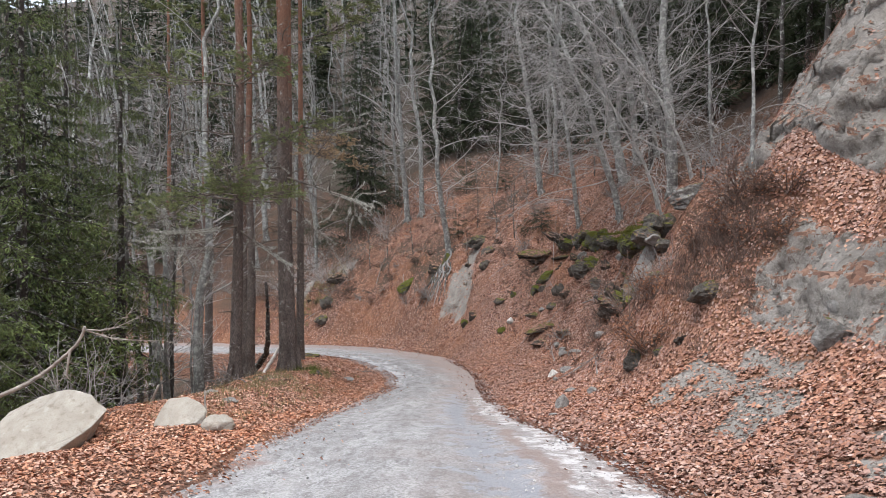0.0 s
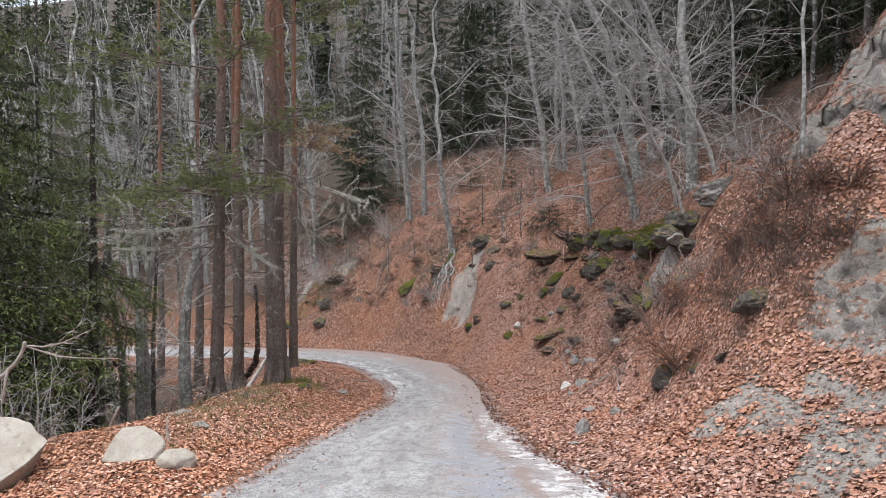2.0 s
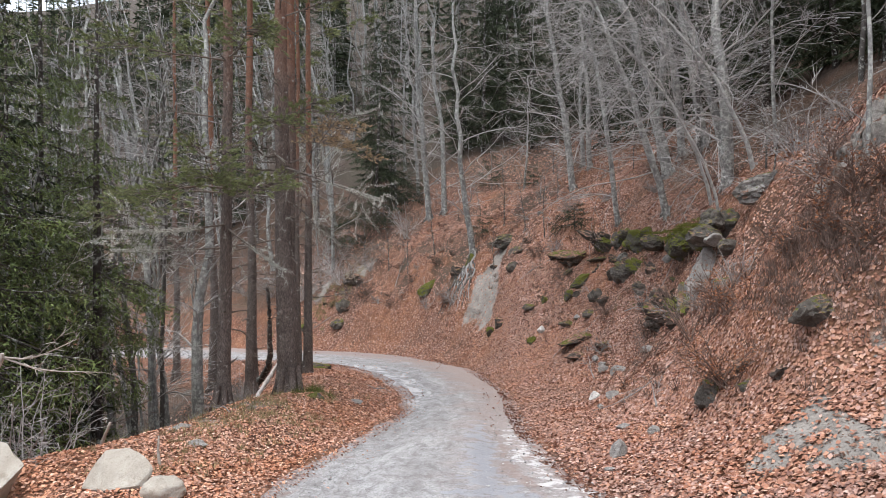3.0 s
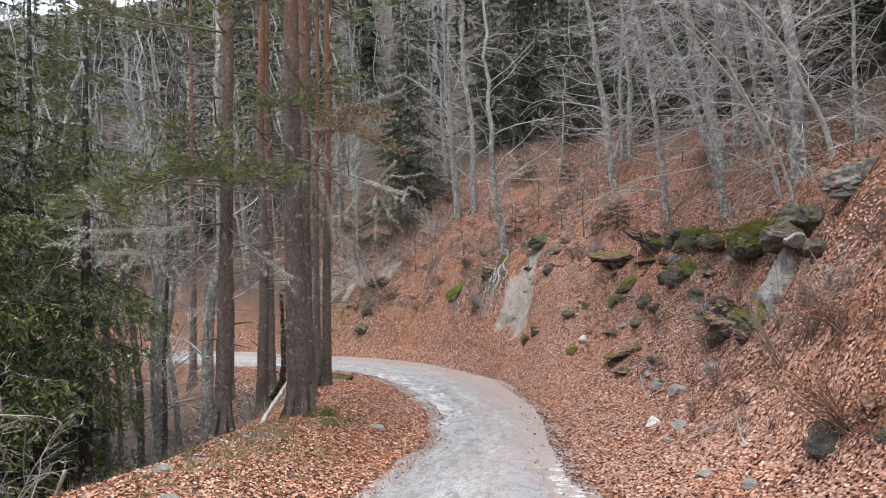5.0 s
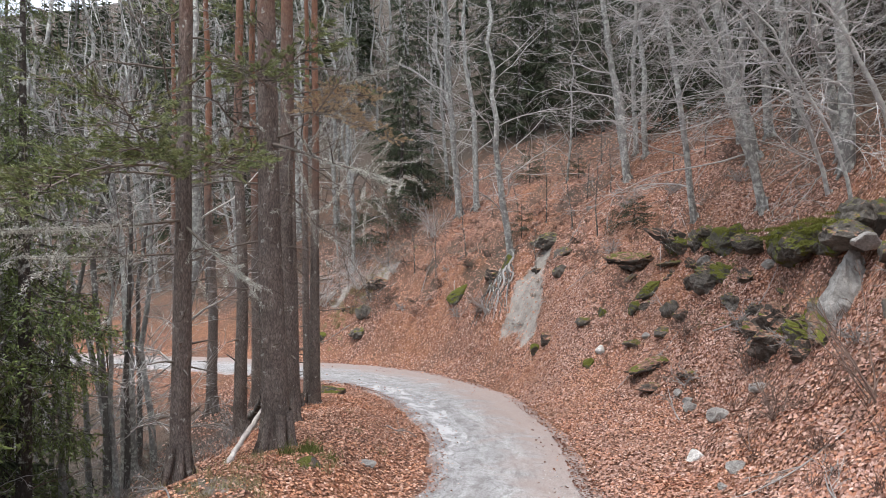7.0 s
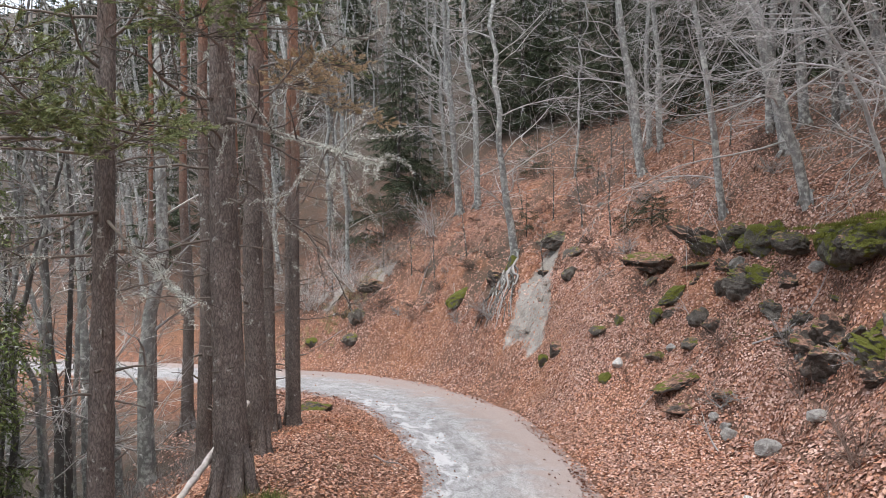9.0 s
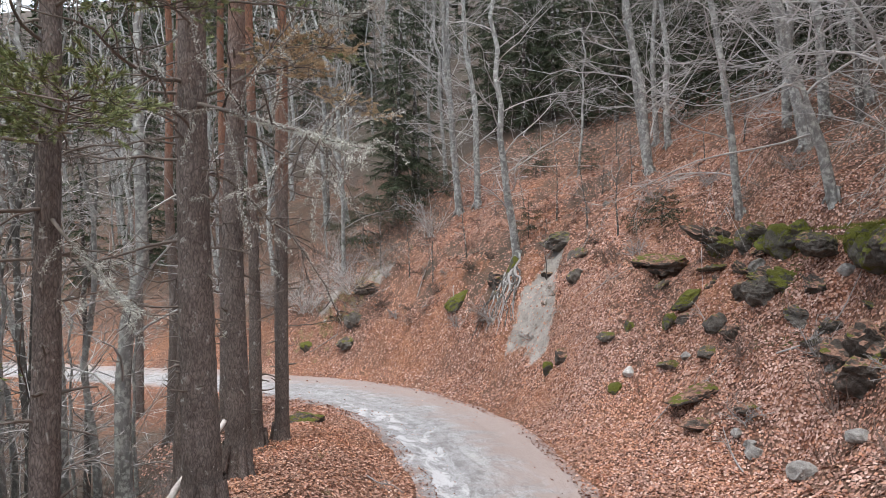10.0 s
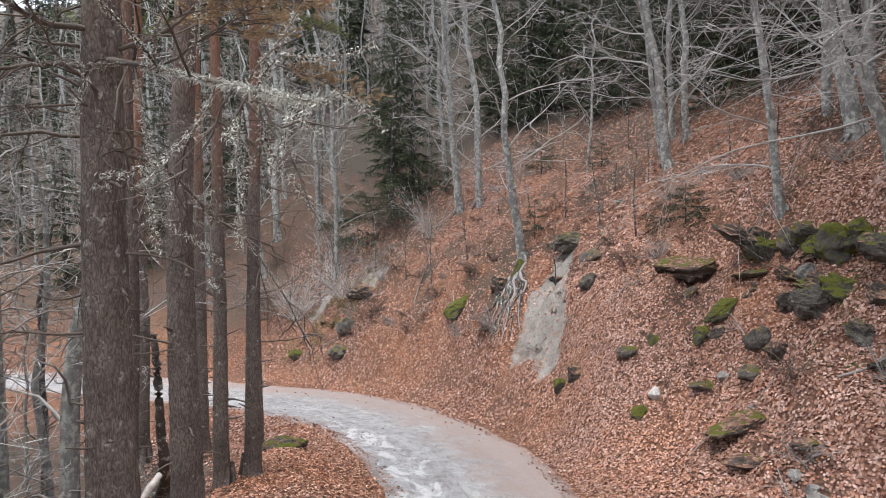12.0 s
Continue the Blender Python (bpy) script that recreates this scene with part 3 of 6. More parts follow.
def height(x, y):
    return float(heights(np.array([x]), np.array([y]))[0])



# ---- large structure ----
def mesh_from(name, verts, faces, material, smooth=True):
    me = bpy.data.meshes.new(name)
    if isinstance(faces, np.ndarray):
        n, k = faces.shape
        me.vertices.add(len(verts))
        me.vertices.foreach_set("co", np.asarray(verts, np.float32).ravel())
        me.loops.add(n * k)
        me.loops.foreach_set("vertex_index", faces.astype(np.int32).ravel())
        me.polygons.add(n)
        me.polygons.foreach_set("loop_start", np.arange(n, dtype=np.int32) * k)
        me.update(calc_edges=True)
    else:
        me.from_pydata(verts, [], faces)
    me.materials.append(material)
    if smooth:
        me.shade_smooth()
    else:
        me.shade_flat()
    me.update()
    return me


def part(name, data, parent, label="", kind=""):
    ob = new(name, data)
    ob.parent = parent
    return tagged(ob, label, kind=kind)


def thing(name, x, y, z, label, category, group="", turn=0.0, scale=1.0):
    ob = new(name)
    ob.empty_display_size = 0.1
    ob.matrix_basis = Matrix.LocRotScale((x, y, z), Euler((0, 0, turn)), (scale, scale, scale))
    return tagged(ob, label, category, group)


def build_ground():
    X, Y = np.meshgrid(GRID_X, GRID_Y)
    z, bare, moss, duff_and_shade = GRID[:4]
    ny, nx = X.shape
    idx = np.arange(nx * ny).reshape(ny, nx)
    faces = np.stack([idx[:-1, :-1], idx[:-1, 1:], idx[1:, 1:], idx[1:, :-1]], -1).reshape(-1, 4)
    me = mesh_from("ground", np.stack([X, Y, z], -1).reshape(-1, 3), faces, GROUND)
    for name, values in (("bare", bare), ("moss", moss), ("duff_and_shade", duff_and_shade)):
        me.attributes.new(name, "FLOAT", "POINT").data.foreach_set("value", values.ravel().astype(np.float32))
    return tagged(new("ground", me), "forest hillside covered in brown beech leaves and bare earth", "ground", kind="structure")


def build_road():
    keep = (DIST > -14) & (DIST < 75)
    line, tan, dist = LINE[keep], TAN[keep], DIST[keep]
    wl, wr = half_width(dist)
    across = np.linspace(-1, 1, 33)
    wob = 0.16 * vnoise(dist * 1.1, dist * 0 + 3.3, 91) + .08 * vnoise(dist * 3.1, dist * 0 + 1.3, 92)
    wob2 = 0.16 * vnoise(dist * 1.1, dist * 0 + 7.3, 93) + .08 * vnoise(dist * 3.1, dist * 0 + 5.3, 94)
    off = np.where(across[None] < 0, across[None] * (wl + .12 + wob)[:, None], across[None] * (wr + .12 + wob2)[:, None])
    X = line[:, 0, None] + off * tan[:, 1, None]
    Y = line[:, 1, None] - off * tan[:, 0, None]
    Z = road_height(dist)[:, None] + 0.03 * (1 - across[None] ** 2) - 0.05 * np.abs(across[None]) ** 6
    Z = Z - 0.035 * (np.exp(-((off - .75) / .22) ** 2) + np.exp(-((off + .75) / .22) ** 2)) + .018 * fractal(X, Y, .7, 3, 95)
    ny, nx = X.shape
    idx = np.arange(nx * ny).reshape(ny, nx)
    faces = np.stack([idx[:-1, :-1], idx[:-1, 1:], idx[1:, 1:], idx[1:, :-1]], -1).reshape(-1, 4)
    me = mesh_from("road", np.stack([X, Y, Z], -1).reshape(-1, 3), faces, ROAD)
    for name, values in (("side", np.broadcast_to(across[None], X.shape)), ("length", np.broadcast_to(dist[:, None], X.shape))):
        me.attributes.new(name, "FLOAT", "POINT").data.foreach_set("value", values.ravel().astype(np.float32))
    return tagged(new("road", me), "narrow grey frozen gravel track with pale icy patches", "road", kind="structure")


build_ground()
build_road()



# ---- trees ----
class Tubes:
    """Collects tapered tubes, needles and blades into one mesh."""

    def __init__(self):
        self.v, self.f = [], []

    def tube(self, pts, r0, r1, sides=3, wobble=0.0, power=1.0, rng=None):
        pts = np.asarray(pts, float)
        n = len(pts)
        d = np.gradient(pts, axis=0)
        d /= np.linalg.norm(d, axis=1, keepdims=True) + 1e-9
        ref = np.array([0.0, 0, 1]) if abs(d[0, 2]) < .8 else np.array([1.0, 0, 0])
        a = np.cross(d, ref)
        a /= np.linalg.norm(a, axis=1, keepdims=True) + 1e-9
        b = np.cross(d, a)
        rad = r0 + (r1 - r0) * (np.linspace(0, 1, n) ** power)
        ang = np.arange(sides) * 2 * math.pi / sides
        ring = a[:, None] * np.cos(ang)[None, :, None] + b[:, None] * np.sin(ang)[None, :, None]
        scale = rad[:, None, None] * np.ones((n, sides, 1))
        if wobble:
            scale = scale * (1 + wobble * rng.uniform(-1, 1, (n, sides, 1)))
        base = len(self.v)
        self.v.extend((pts[:, None] + ring * scale).reshape(-1, 3).tolist())
        for i in range(n - 1):
            o = base + i * sides
            for k in range(sides):
                k2 = (k + 1) % sides
                self.f.append((o + k, o + k2, o + sides + k2, o + sides + k))
        self.f.append(tuple(base + (n - 1) * sides + k for k in range(sides)))

    def blades(self, roots, tips, width, rng):
        """Flat narrow triangles from roots to tips."""
        roots, tips = np.asarray(roots), np.asarray(tips)
        d = tips - roots
        side = np.cross(d, rng.normal(size=d.shape))
        side *= (width / 2) / (np.linalg.norm(side, axis=1, keepdims=True) + 1e-9)
        base, n = len(self.v), len(roots)
        self.v.extend(np.stack([roots - side, roots + side, tips], 1).reshape(-1, 3).tolist())
        self.f.extend((np.arange(n)[:, None] * 3 + np.arange(3)[None] + base).tolist())

    def leaves(self, centres, size, rng, flat=0.5):
        """Small folded leaf blades."""
        n = len(centres)
        d = rng.normal(size=(n, 3)) * (1, 1, flat)
        d /= np.linalg.norm(d, axis=1, keepdims=True)
        s = np.cross(d, rng.normal(size=(n, 3)) * (1 - flat, 1 - flat, 1) + (0, 0, .6))
        s /= np.linalg.norm(s, axis=1, keepdims=True) + 1e-9
        up = np.cross(d, s)
        L = size * rng.uniform(.7, 1.25, (n, 1))
        fold = rng.uniform(.05, .35, (n, 1)) * L
        c = np.asarray(centres)
        pts = np.stack([c - d * L / 2, c + s * L * .32 + up * fold * .5 - d * L * .05, c + d * L / 2, c - s * L * .32 + up * fold * .5 - d * L * .05], 1)
        base = len(self.v)
        self.v.extend(pts.reshape(-1, 3).tolist())
        o = base + 4 * np.arange(n)[:, None]
        self.f.extend((o + np.array([[0, 1, 2]])).tolist())
        self.f.extend((o + np.array([[0, 2, 3]])).tolist())

    def mesh(self, name, material, smooth=True):
        return mesh_from(name, self.v, self.f, material, smooth)


def bent(p, d, length, n, rng, jitter=0.12, sag=0.0, up=0.0):
    """A wandering line from p along d."""
    p, d = np.array(p, float), np.array(d, float)
    d /= np.linalg.norm(d)
    pts, step = [p.copy()], length / n
    for i in range(n):
        d = d + rng.normal(size=3) * jitter + np.array([0, 0, up - sag])
        d /= np.linalg.norm(d)
        p = p + d * step
        pts.append(p.copy())
    return np.array(pts)


def pick(pts, t):
    """The place and direction at the share t of a line."""
    k = min(int(t * (len(pts) - 1)), len(pts) - 2)
    f = t * (len(pts) - 1) - k
    return pts[k] * (1 - f) + pts[k + 1] * f, pts[k + 1] - pts[k]


def sideways(d, angle, turn):
    """d swung out by angle, turned about itself."""
    d = d / np.linalg.norm(d)
    ref = np.array([0.0, 0, 1]) if abs(d[2]) < .85 else np.array([1.0, 0, 0])
    a = np.cross(d, ref)
    a /= np.linalg.norm(a)
    b = np.cross(d, a)
    return d * math.cos(angle) + (a * math.cos(turn) + b * math.sin(turn)) * math.sin(angle)


def sprays(tubes, line, r, rng, count, length, level, sag=0.03, start=0.15, thin=.003):
    """Side twigs, and twigs on those, along a branch; the last ones as fine slivers."""
    for i in range(count):
        t = start + (1 - start) * (i + rng.uniform(0, .9)) / count
        p, d = pick(line, min(t, .99))
        w = sideways(d, rng.uniform(.5, 1.1), rng.uniform(0, 6.283))
        w[2] *= .55
        L = length * (1.15 - .75 * t) * rng.uniform(.55, 1.2)
        q = bent(p, w, L, 3, rng, .22, sag)
        rr = max(r * (1 - .75 * t) * .5, thin * 1.2)
        tubes.tube(q if thin < .005 else q[[0, 1, 3]], rr, thin * .7, 3)
        if level > 2:
            sprays(tubes, q, rr, rng, max(2, int(count * .45)), L * .55, level - 1, sag, .2, thin)
        elif level > 1:
            n = max(4, int(count * .9))
            tt = rng.uniform(.15, 1, n)
            k = np.minimum((tt * 3).astype(int), 2)
            f = (tt * 3 - k)[:, None]
            a = q[k] * (1 - f) + q[k + 1] * f
            e = (q[k + 1] - q[k])
            e = e / (np.linalg.norm(e, axis=1, keepdims=True) + 1e-9) + rng.normal(size=(n, 3)) * (.75, .75, .45)
            e /= np.linalg.norm(e, axis=1, keepdims=True)
            tubes.blades(a, a + e * L * .55 * rng.uniform(.4, 1.2, (n, 1)), thin * 2.6, rng)


def bare_tree(name, seed, tall, r, material, twig_material, label, category="bare tree", lean=(0, 0), bow=0.0, first=0.12, limbs=13, twigs=8, reach=1.9, level=2, droop=0.02, thin=.003, singles=6, sides=10, kinks=8):
    """A leafless broad-leaved tree: trunk, single limbs and a twiggy crown."""
    rng = np.random.default_rng(seed)
    tree = thing(name, 0, 0, 0, label, category)
    n = 14
    t = np.linspace(0, 1, n + 1)
    wander = np.cumsum(rng.normal(size=(n + 1, 2)) * .07 * tall / n * 4, axis=0)
    line = np.stack([lean[0] * tall * t + bow * tall * t ** 2.2 + wander[:, 0] * t, lean[1] * tall * t + wander[:, 1] * t, tall * t * (1 - .12 * abs(bow) * t)], -1)
    line[0, 2] -= .25
    tk = Tubes()
    tk.tube(line, r, r * .16, sides, .05, .85, rng)
    for k in range(5):
        a = k * 1.257 + rng.uniform(-.4, .4)
        q = np.array([[math.cos(a) * r * .5, math.sin(a) * r * .5, r * 1.6], [math.cos(a) * r * 1.05, math.sin(a) * r * 1.05, r * .5], [math.cos(a) * r * 1.9, math.sin(a) * r * 1.9, -.12]])
        tk.tube(q, r * .42, r * .2, 5)
    part("trunk", tk.mesh("trunk", material), tree)
    crown = Tubes()
    for i in range(limbs):
        tt = first + (1 - first) * (i + rng.uniform(0, .8)) / limbs
        p, d = pick(line, min(tt, .985))
        L = reach * (1.25 - .75 * tt) * rng.uniform(.6, 1.25)
        w = sideways(d, rng.uniform(.7, 1.25), rng.uniform(0, 6.283))
        rr = max(r * (1 - .8 * tt) * .23, .008)
        q = bent(p, w, L, kinks, rng, .19, droop, .02)
        if i < singles:
            lim = Tubes()
            lim.tube(q, rr, .004, 5)
            part("limb", lim.mesh("limb", twig_material), tree)
        else:
            crown.tube(q, rr, .004, 3)
        sprays(crown, q, rr, rng, twigs, L * .5, level, droop, .15, thin)
    part("crown", crown.mesh("crown", twig_material, False), tree, kind="stuff")
    return tree


def dead_branch(p, w, L, r, rng, lichen=0.3, sag=.03, bend=.20):
    """A bare conifer branch with side twigs and tufts of lichen: two meshes."""
    wood, tufts = Tubes(), Tubes()
    q = bent(p, w, L, 11, rng, bend, sag, .012)
    wood.tube(q, r, r * .22, 6, .14, 1, rng)
    lines = [q]
    for i in range(max(3, int(L * 7))):
        t = rng.uniform(.2, .98)
        a, d = pick(q, t)
        s = bent(a, sideways(d, rng.uniform(.5, 1.2), rng.uniform(0, 6.28)), L * .4 * (1.2 - t) * rng.uniform(.5, 1.3), 4, rng, .2, .06)
        wood.tube(s, r * .35, .002, 4)
        lines.append(s)
        for k in range(2):
            a2, d2 = pick(s, rng.uniform(.3, .95))
            s2 = bent(a2, sideways(d2, rng.uniform(.5, 1.2), rng.uniform(0, 6.28)), L * .16 * rng.uniform(.5, 1.3), 3, rng, .25, .08)
            wood.tube(s2, r * .2, .0015, 3)
            lines.append(s2)
    for s in lines:
        if lichen > .75 and s is q:
            for a in (3, 5, 7, 8):
                shag(tufts, q[a:a + 4], rng, int(26 * np.linalg.norm(q[-1] - q[0]) / .5) + 8, .034)
        elif rng.uniform() < (lichen * .42 if lichen > .75 else lichen * .10):
            shag(tufts, s, rng, int(26 * np.linalg.norm(s[-1] - s[0]) / .25) + 8)
    return wood, tufts


def shag(tufts, line, rng, count, length=.020):
    """Beard lichen hanging in tufts round a twig."""
    count = int(count * 3.5)
    t = rng.uniform(.1, 1, count)
    k = np.clip((t * (len(line) - 1)).astype(int), 0, len(line) - 2)
    f = (t * (len(line) - 1) - k)[:, None]
    a = line[k] * (1 - f) + line[k + 1] * f + rng.normal(size=(count, 3)) * .012
    d = rng.normal(size=(count, 3)) * (1, 1, .8) + (0, 0, -.35)
    d /= np.linalg.norm(d, axis=1, keepdims=True)
    tufts.blades(a, a + d * length * rng.uniform(.5, 1.6, (count, 1)), .007, rng)


def pine_bough(rng, L, material_tubes, needle_tubes, p, w, dense=1.0, needle=.055, width=.0075, each=44):
    """A living pine bough: forked twigs that end in brushes of needles."""
    q = bent(p, w, L, 9, rng, .06, .012, .0)
    material_tubes.tube(q, .013 * L ** .5, .004, 5)
    ends = []
    for i in range(int(16 * L * dense) + 4):
        t = rng.uniform(.25, 1)
        a, d = pick(q, min(t, .99))
        out = sideways(d, rng.uniform(.4, 1.0), rng.choice([0.0, 3.14]) + rng.normal() * .25)
        out[2] *= .4
        s = bent(a, out, L * .26 * rng.uniform(.5, 1.2), 4, rng, .12, .0, .01)
        material_tubes.tube(s, .007, .003, 3)
        ends.append(s)
        for k in range(3):
            a2, d2 = pick(s, rng.uniform(.35, .95))
            out = sideways(d2, rng.uniform(.4, .9), rng.uniform(0, 6.28))
            out[2] *= .4
            s2 = bent(a2, out, L * .11 * rng.uniform(.6, 1.3), 3, rng, .12, .0, .03)
            material_tubes.tube(s2, .004, .002, 3)
            ends.append(s2)
    for s in ends:
        count = each
        t = rng.uniform(.5, 1, count) ** .7
        k = np.clip((t * (len(s) - 1)).astype(int), 0, len(s) - 2)
        f = (t * (len(s) - 1) - k)[:, None]
        a = s[k] * (1 - f) + s[k + 1] * f
        d0 = s[-1] - s[-2]
        d = d0 / (np.linalg.norm(d0) + 1e-9) * .8 + rng.normal(size=(count, 3)) * (.42, .42, .30)
        d /= np.linalg.norm(d, axis=1, keepdims=True)
        needle_tubes.blades(a, a + d * needle * rng.uniform(.7, 1.2, (count, 1)), width, rng)


def pine(seed, x, y, tall, r, lean, label, bark, dead=14, low=1.2, boughs=(), arms=(), top=True, lichen=.12, z=None, stubs=22):
    """A Scots pine: trunk, dead lower branches, stubs, living boughs and a crown above. boughs: (height, turn, length, rise, needles);
    arms: long bare branches (height, turn, length, radius, rise, lichen)."""
    rng = np.random.default_rng(seed)
    tree = thing("pine_tree", x, y, (height(x, y) if z is None else z), label, "pine tree", "pines beside the road")
    n = 110 if r > .16 else 60
    t = np.linspace(0, 1, n + 1) ** 1.5
    wander = np.stack([.05 * vnoise(t * 5, t * 0 + seed, 5), .05 * vnoise(t * 5, t * 0 + seed, 6)], -1)
    line = np.stack([lean[0] * tall * t + wander[:, 0], lean[1] * tall * t + wander[:, 1], tall * t], -1)
    line[0, 2] = -.9
    tk = Tubes()
    tk.tube(line, r, r * .28, 26 if r > .16 else 16, .05, .72, rng)
    for k in range(6):
        a = k * 1.05 + rng.uniform(-.3, .3)
        q = np.array([[math.cos(a) * r * .62, math.sin(a) * r * .62, r * 2.2], [math.cos(a) * r * .95, math.sin(a) * r * .95, r * .5], [math.cos(a) * r * 1.6, math.sin(a) * r * 1.6, -.2]])
        tk.tube(q, r * .38, r * .22, 7)
    part("trunk", tk.mesh("trunk", bark), tree)

    def on(h):
        return pick(line, (h / tall) ** (1 / 1.5))[0]
    for i in range(stubs):
        h = rng.uniform(.6, 6.5)
        a = rng.uniform(0, 6.28)
        st = Tubes()
        rr = r * (1 - .72 * (h / tall) ** 1.1)
        st.tube(bent(on(h) + np.array([math.cos(a), math.sin(a), 0]) * rr * .8, (math.cos(a), math.sin(a), rng.uniform(-.2, .3)), rng.uniform(.05, .34), 3, rng, .15), rng.uniform(.009, .020), .006, 6, .15, 1, rng)
        part("branch_stub", st.mesh("branch_stub", DEAD_WOOD), tree)
    for i in range(dead):
        h = low + (8.0 - low) * (i + rng.uniform()) / dead
        a = rng.uniform(0, 6.28)
        wood, tufts = dead_branch(on(h), (math.cos(a), math.sin(a), rng.uniform(-.15, .25)), rng.uniform(.5, 1.5), rng.uniform(.008, .016), rng, lichen)
        b = part("dead_branch", wood.mesh("dead_branch", DEAD_WOOD), tree)
        if tufts.v:
            part("lichen", tufts.mesh("lichen", LICHEN, False), b, "pale grey-green beard lichen", "stuff")
    for h, a, L, rr, rise, li in arms:
        wood, tufts = dead_branch(on(h), (math.cos(a), math.sin(a), rise), L, rr, rng, li, .0, .025 if li > .75 else .20)
        b = part("dead_branch", wood.mesh("dead_branch", DEAD_WOOD), tree, "long bare branch hung with lichen" if li > .5 else "")
        if tufts.v:
            part("lichen", tufts.mesh("lichen", LICHEN, False), b, "pale grey-green beard lichen", "stuff")
    for h, a, L, rise, needles in boughs:
        wood, green = Tubes(), Tubes()
        pine_bough(rng, L, wood, green, on(h), (math.cos(a), math.sin(a), rise), .9, each=62)
        b = part("bough", wood.mesh("bough", DEAD_WOOD), tree)
        part("needles", green.mesh("needles", needles, False), b, kind="stuff")
    if top:
        wood, green = Tubes(), Tubes()
        for i in range(9):
            h = tall * (.70 + .29 * i / 9)
            a = i * 2.4
            pine_bough(rng, 2.2 - 1.5 * i / 9, wood, green, on(h), (math.cos(a), math.sin(a), .35), .25, .16, .03, 14)
        part("crown_wood", wood.mesh("crown_wood", TWIG), tree, kind="stuff")
        part("crown", green.mesh("crown", NEEDLE_PINE, False), tree, kind="stuff")
    return tree


def spruce_bough_mesh(seed, L, needle=.046, twigs=14, per=9, width=.013):
    """One drooping spruce bough along +x, one metre scale L; twigs hang from both sides."""
    rng = np.random.default_rng(seed)
    wood, green = Tubes(), Tubes()
    n = 9
    t = np.linspace(0, 1, n + 1)
    q = np.stack([L * t, .05 * L * np.sin(t * 5 + seed), -.50 * L * t ** 1.1 + .24 * L * t ** 3], -1)
    wood.tube(q, .016, .004, 4)
    segs = [q]
    for i in range(twigs):
        tt = .12 + .88 * (i + rng.uniform(0, .8)) / twigs
        for sgn in (-1, 1):
            p, d = pick(q, min(tt, .99))
            ln = L * .46 * (1.3 - tt) * rng.uniform(.6, 1.3) + .08
            s = bent(p, np.array([.55, sgn * .8, -.35]) + rng.normal(size=3) * .15, ln, 4, rng, .08, .13)
            wood.tube(s[::4], .005, .002, 3)
            segs.append(s)
            for k in range(2):
                a2, d2 = pick(s, rng.uniform(.2, .85))
                segs.append(bent(a2, np.array([.4 + rng.normal() * .3, rng.normal() * .5, -.7]), ln * .75 * rng.uniform(.6, 1.3), 3, rng, .1, .12))
    for s in segs:
        ln = np.linalg.norm(s[-1] - s[0])
        count = int(per * (.5 + ln / .3))
        t = rng.uniform(0.03, 1, count)
        k = np.clip((t * (len(s) - 1)).astype(int), 0, len(s) - 2)
        f = (t * (len(s) - 1) - k)[:, None]
        a = s[k] * (1 - f) + s[k + 1] * f
        d = (s[k + 1] - s[k])
        d = d / (np.linalg.norm(d, axis=1, keepdims=True) + 1e-9) * .55 + rng.normal(size=(count, 3)) * .5
        d /= np.linalg.norm(d, axis=1, keepdims=True)
        green.blades(a, a + d * needle * rng.uniform(.7, 1.3, (count, 1)), width, rng)
    return wood.mesh("bough", SPRUCE_BARK), green


def spruce(x, y, tall, seed, spread_r, boughs, label, meshes, low=.5, r=.14, z=None):
    """A spruce: trunk and many drooping boughs, each with its needles."""
    rng = np.random.default_rng(seed)
    tree = thing("spruce_tree", x, y, height(x, y) if z is None else z, label, "spruce tree", "spruces on the slope")
    tk = Tubes()
    line = np.array([[0, 0, -.4], [.02, .01, tall * .3], [-.02, .03, tall * .6], [0, 0, tall]])
    tk.tube(line, r, .015, 10, .04, 1, rng)
    part("trunk", tk.mesh("trunk", SPRUCE_BARK), tree)
    for i in range(boughs):
        t = (i + rng.uniform(0, .9)) / boughs
        h = low + (tall - low) * t
        reach = spread_r * (1 - t * .92) * rng.uniform(.7, 1.12)
        wood, green = meshes[rng.integers(len(meshes))]
        m = Matrix.LocRotScale((0, 0, h), Euler((rng.normal() * .12, rng.normal() * .10 - .30 * t, i * 2.4 + rng.normal() * .4)), (reach, reach * rng.uniform(.85, 1.2), reach))
        b = part("bough", wood, tree)
        b.matrix_local = m
        part("needles", green, b, kind="stuff")
    return tree


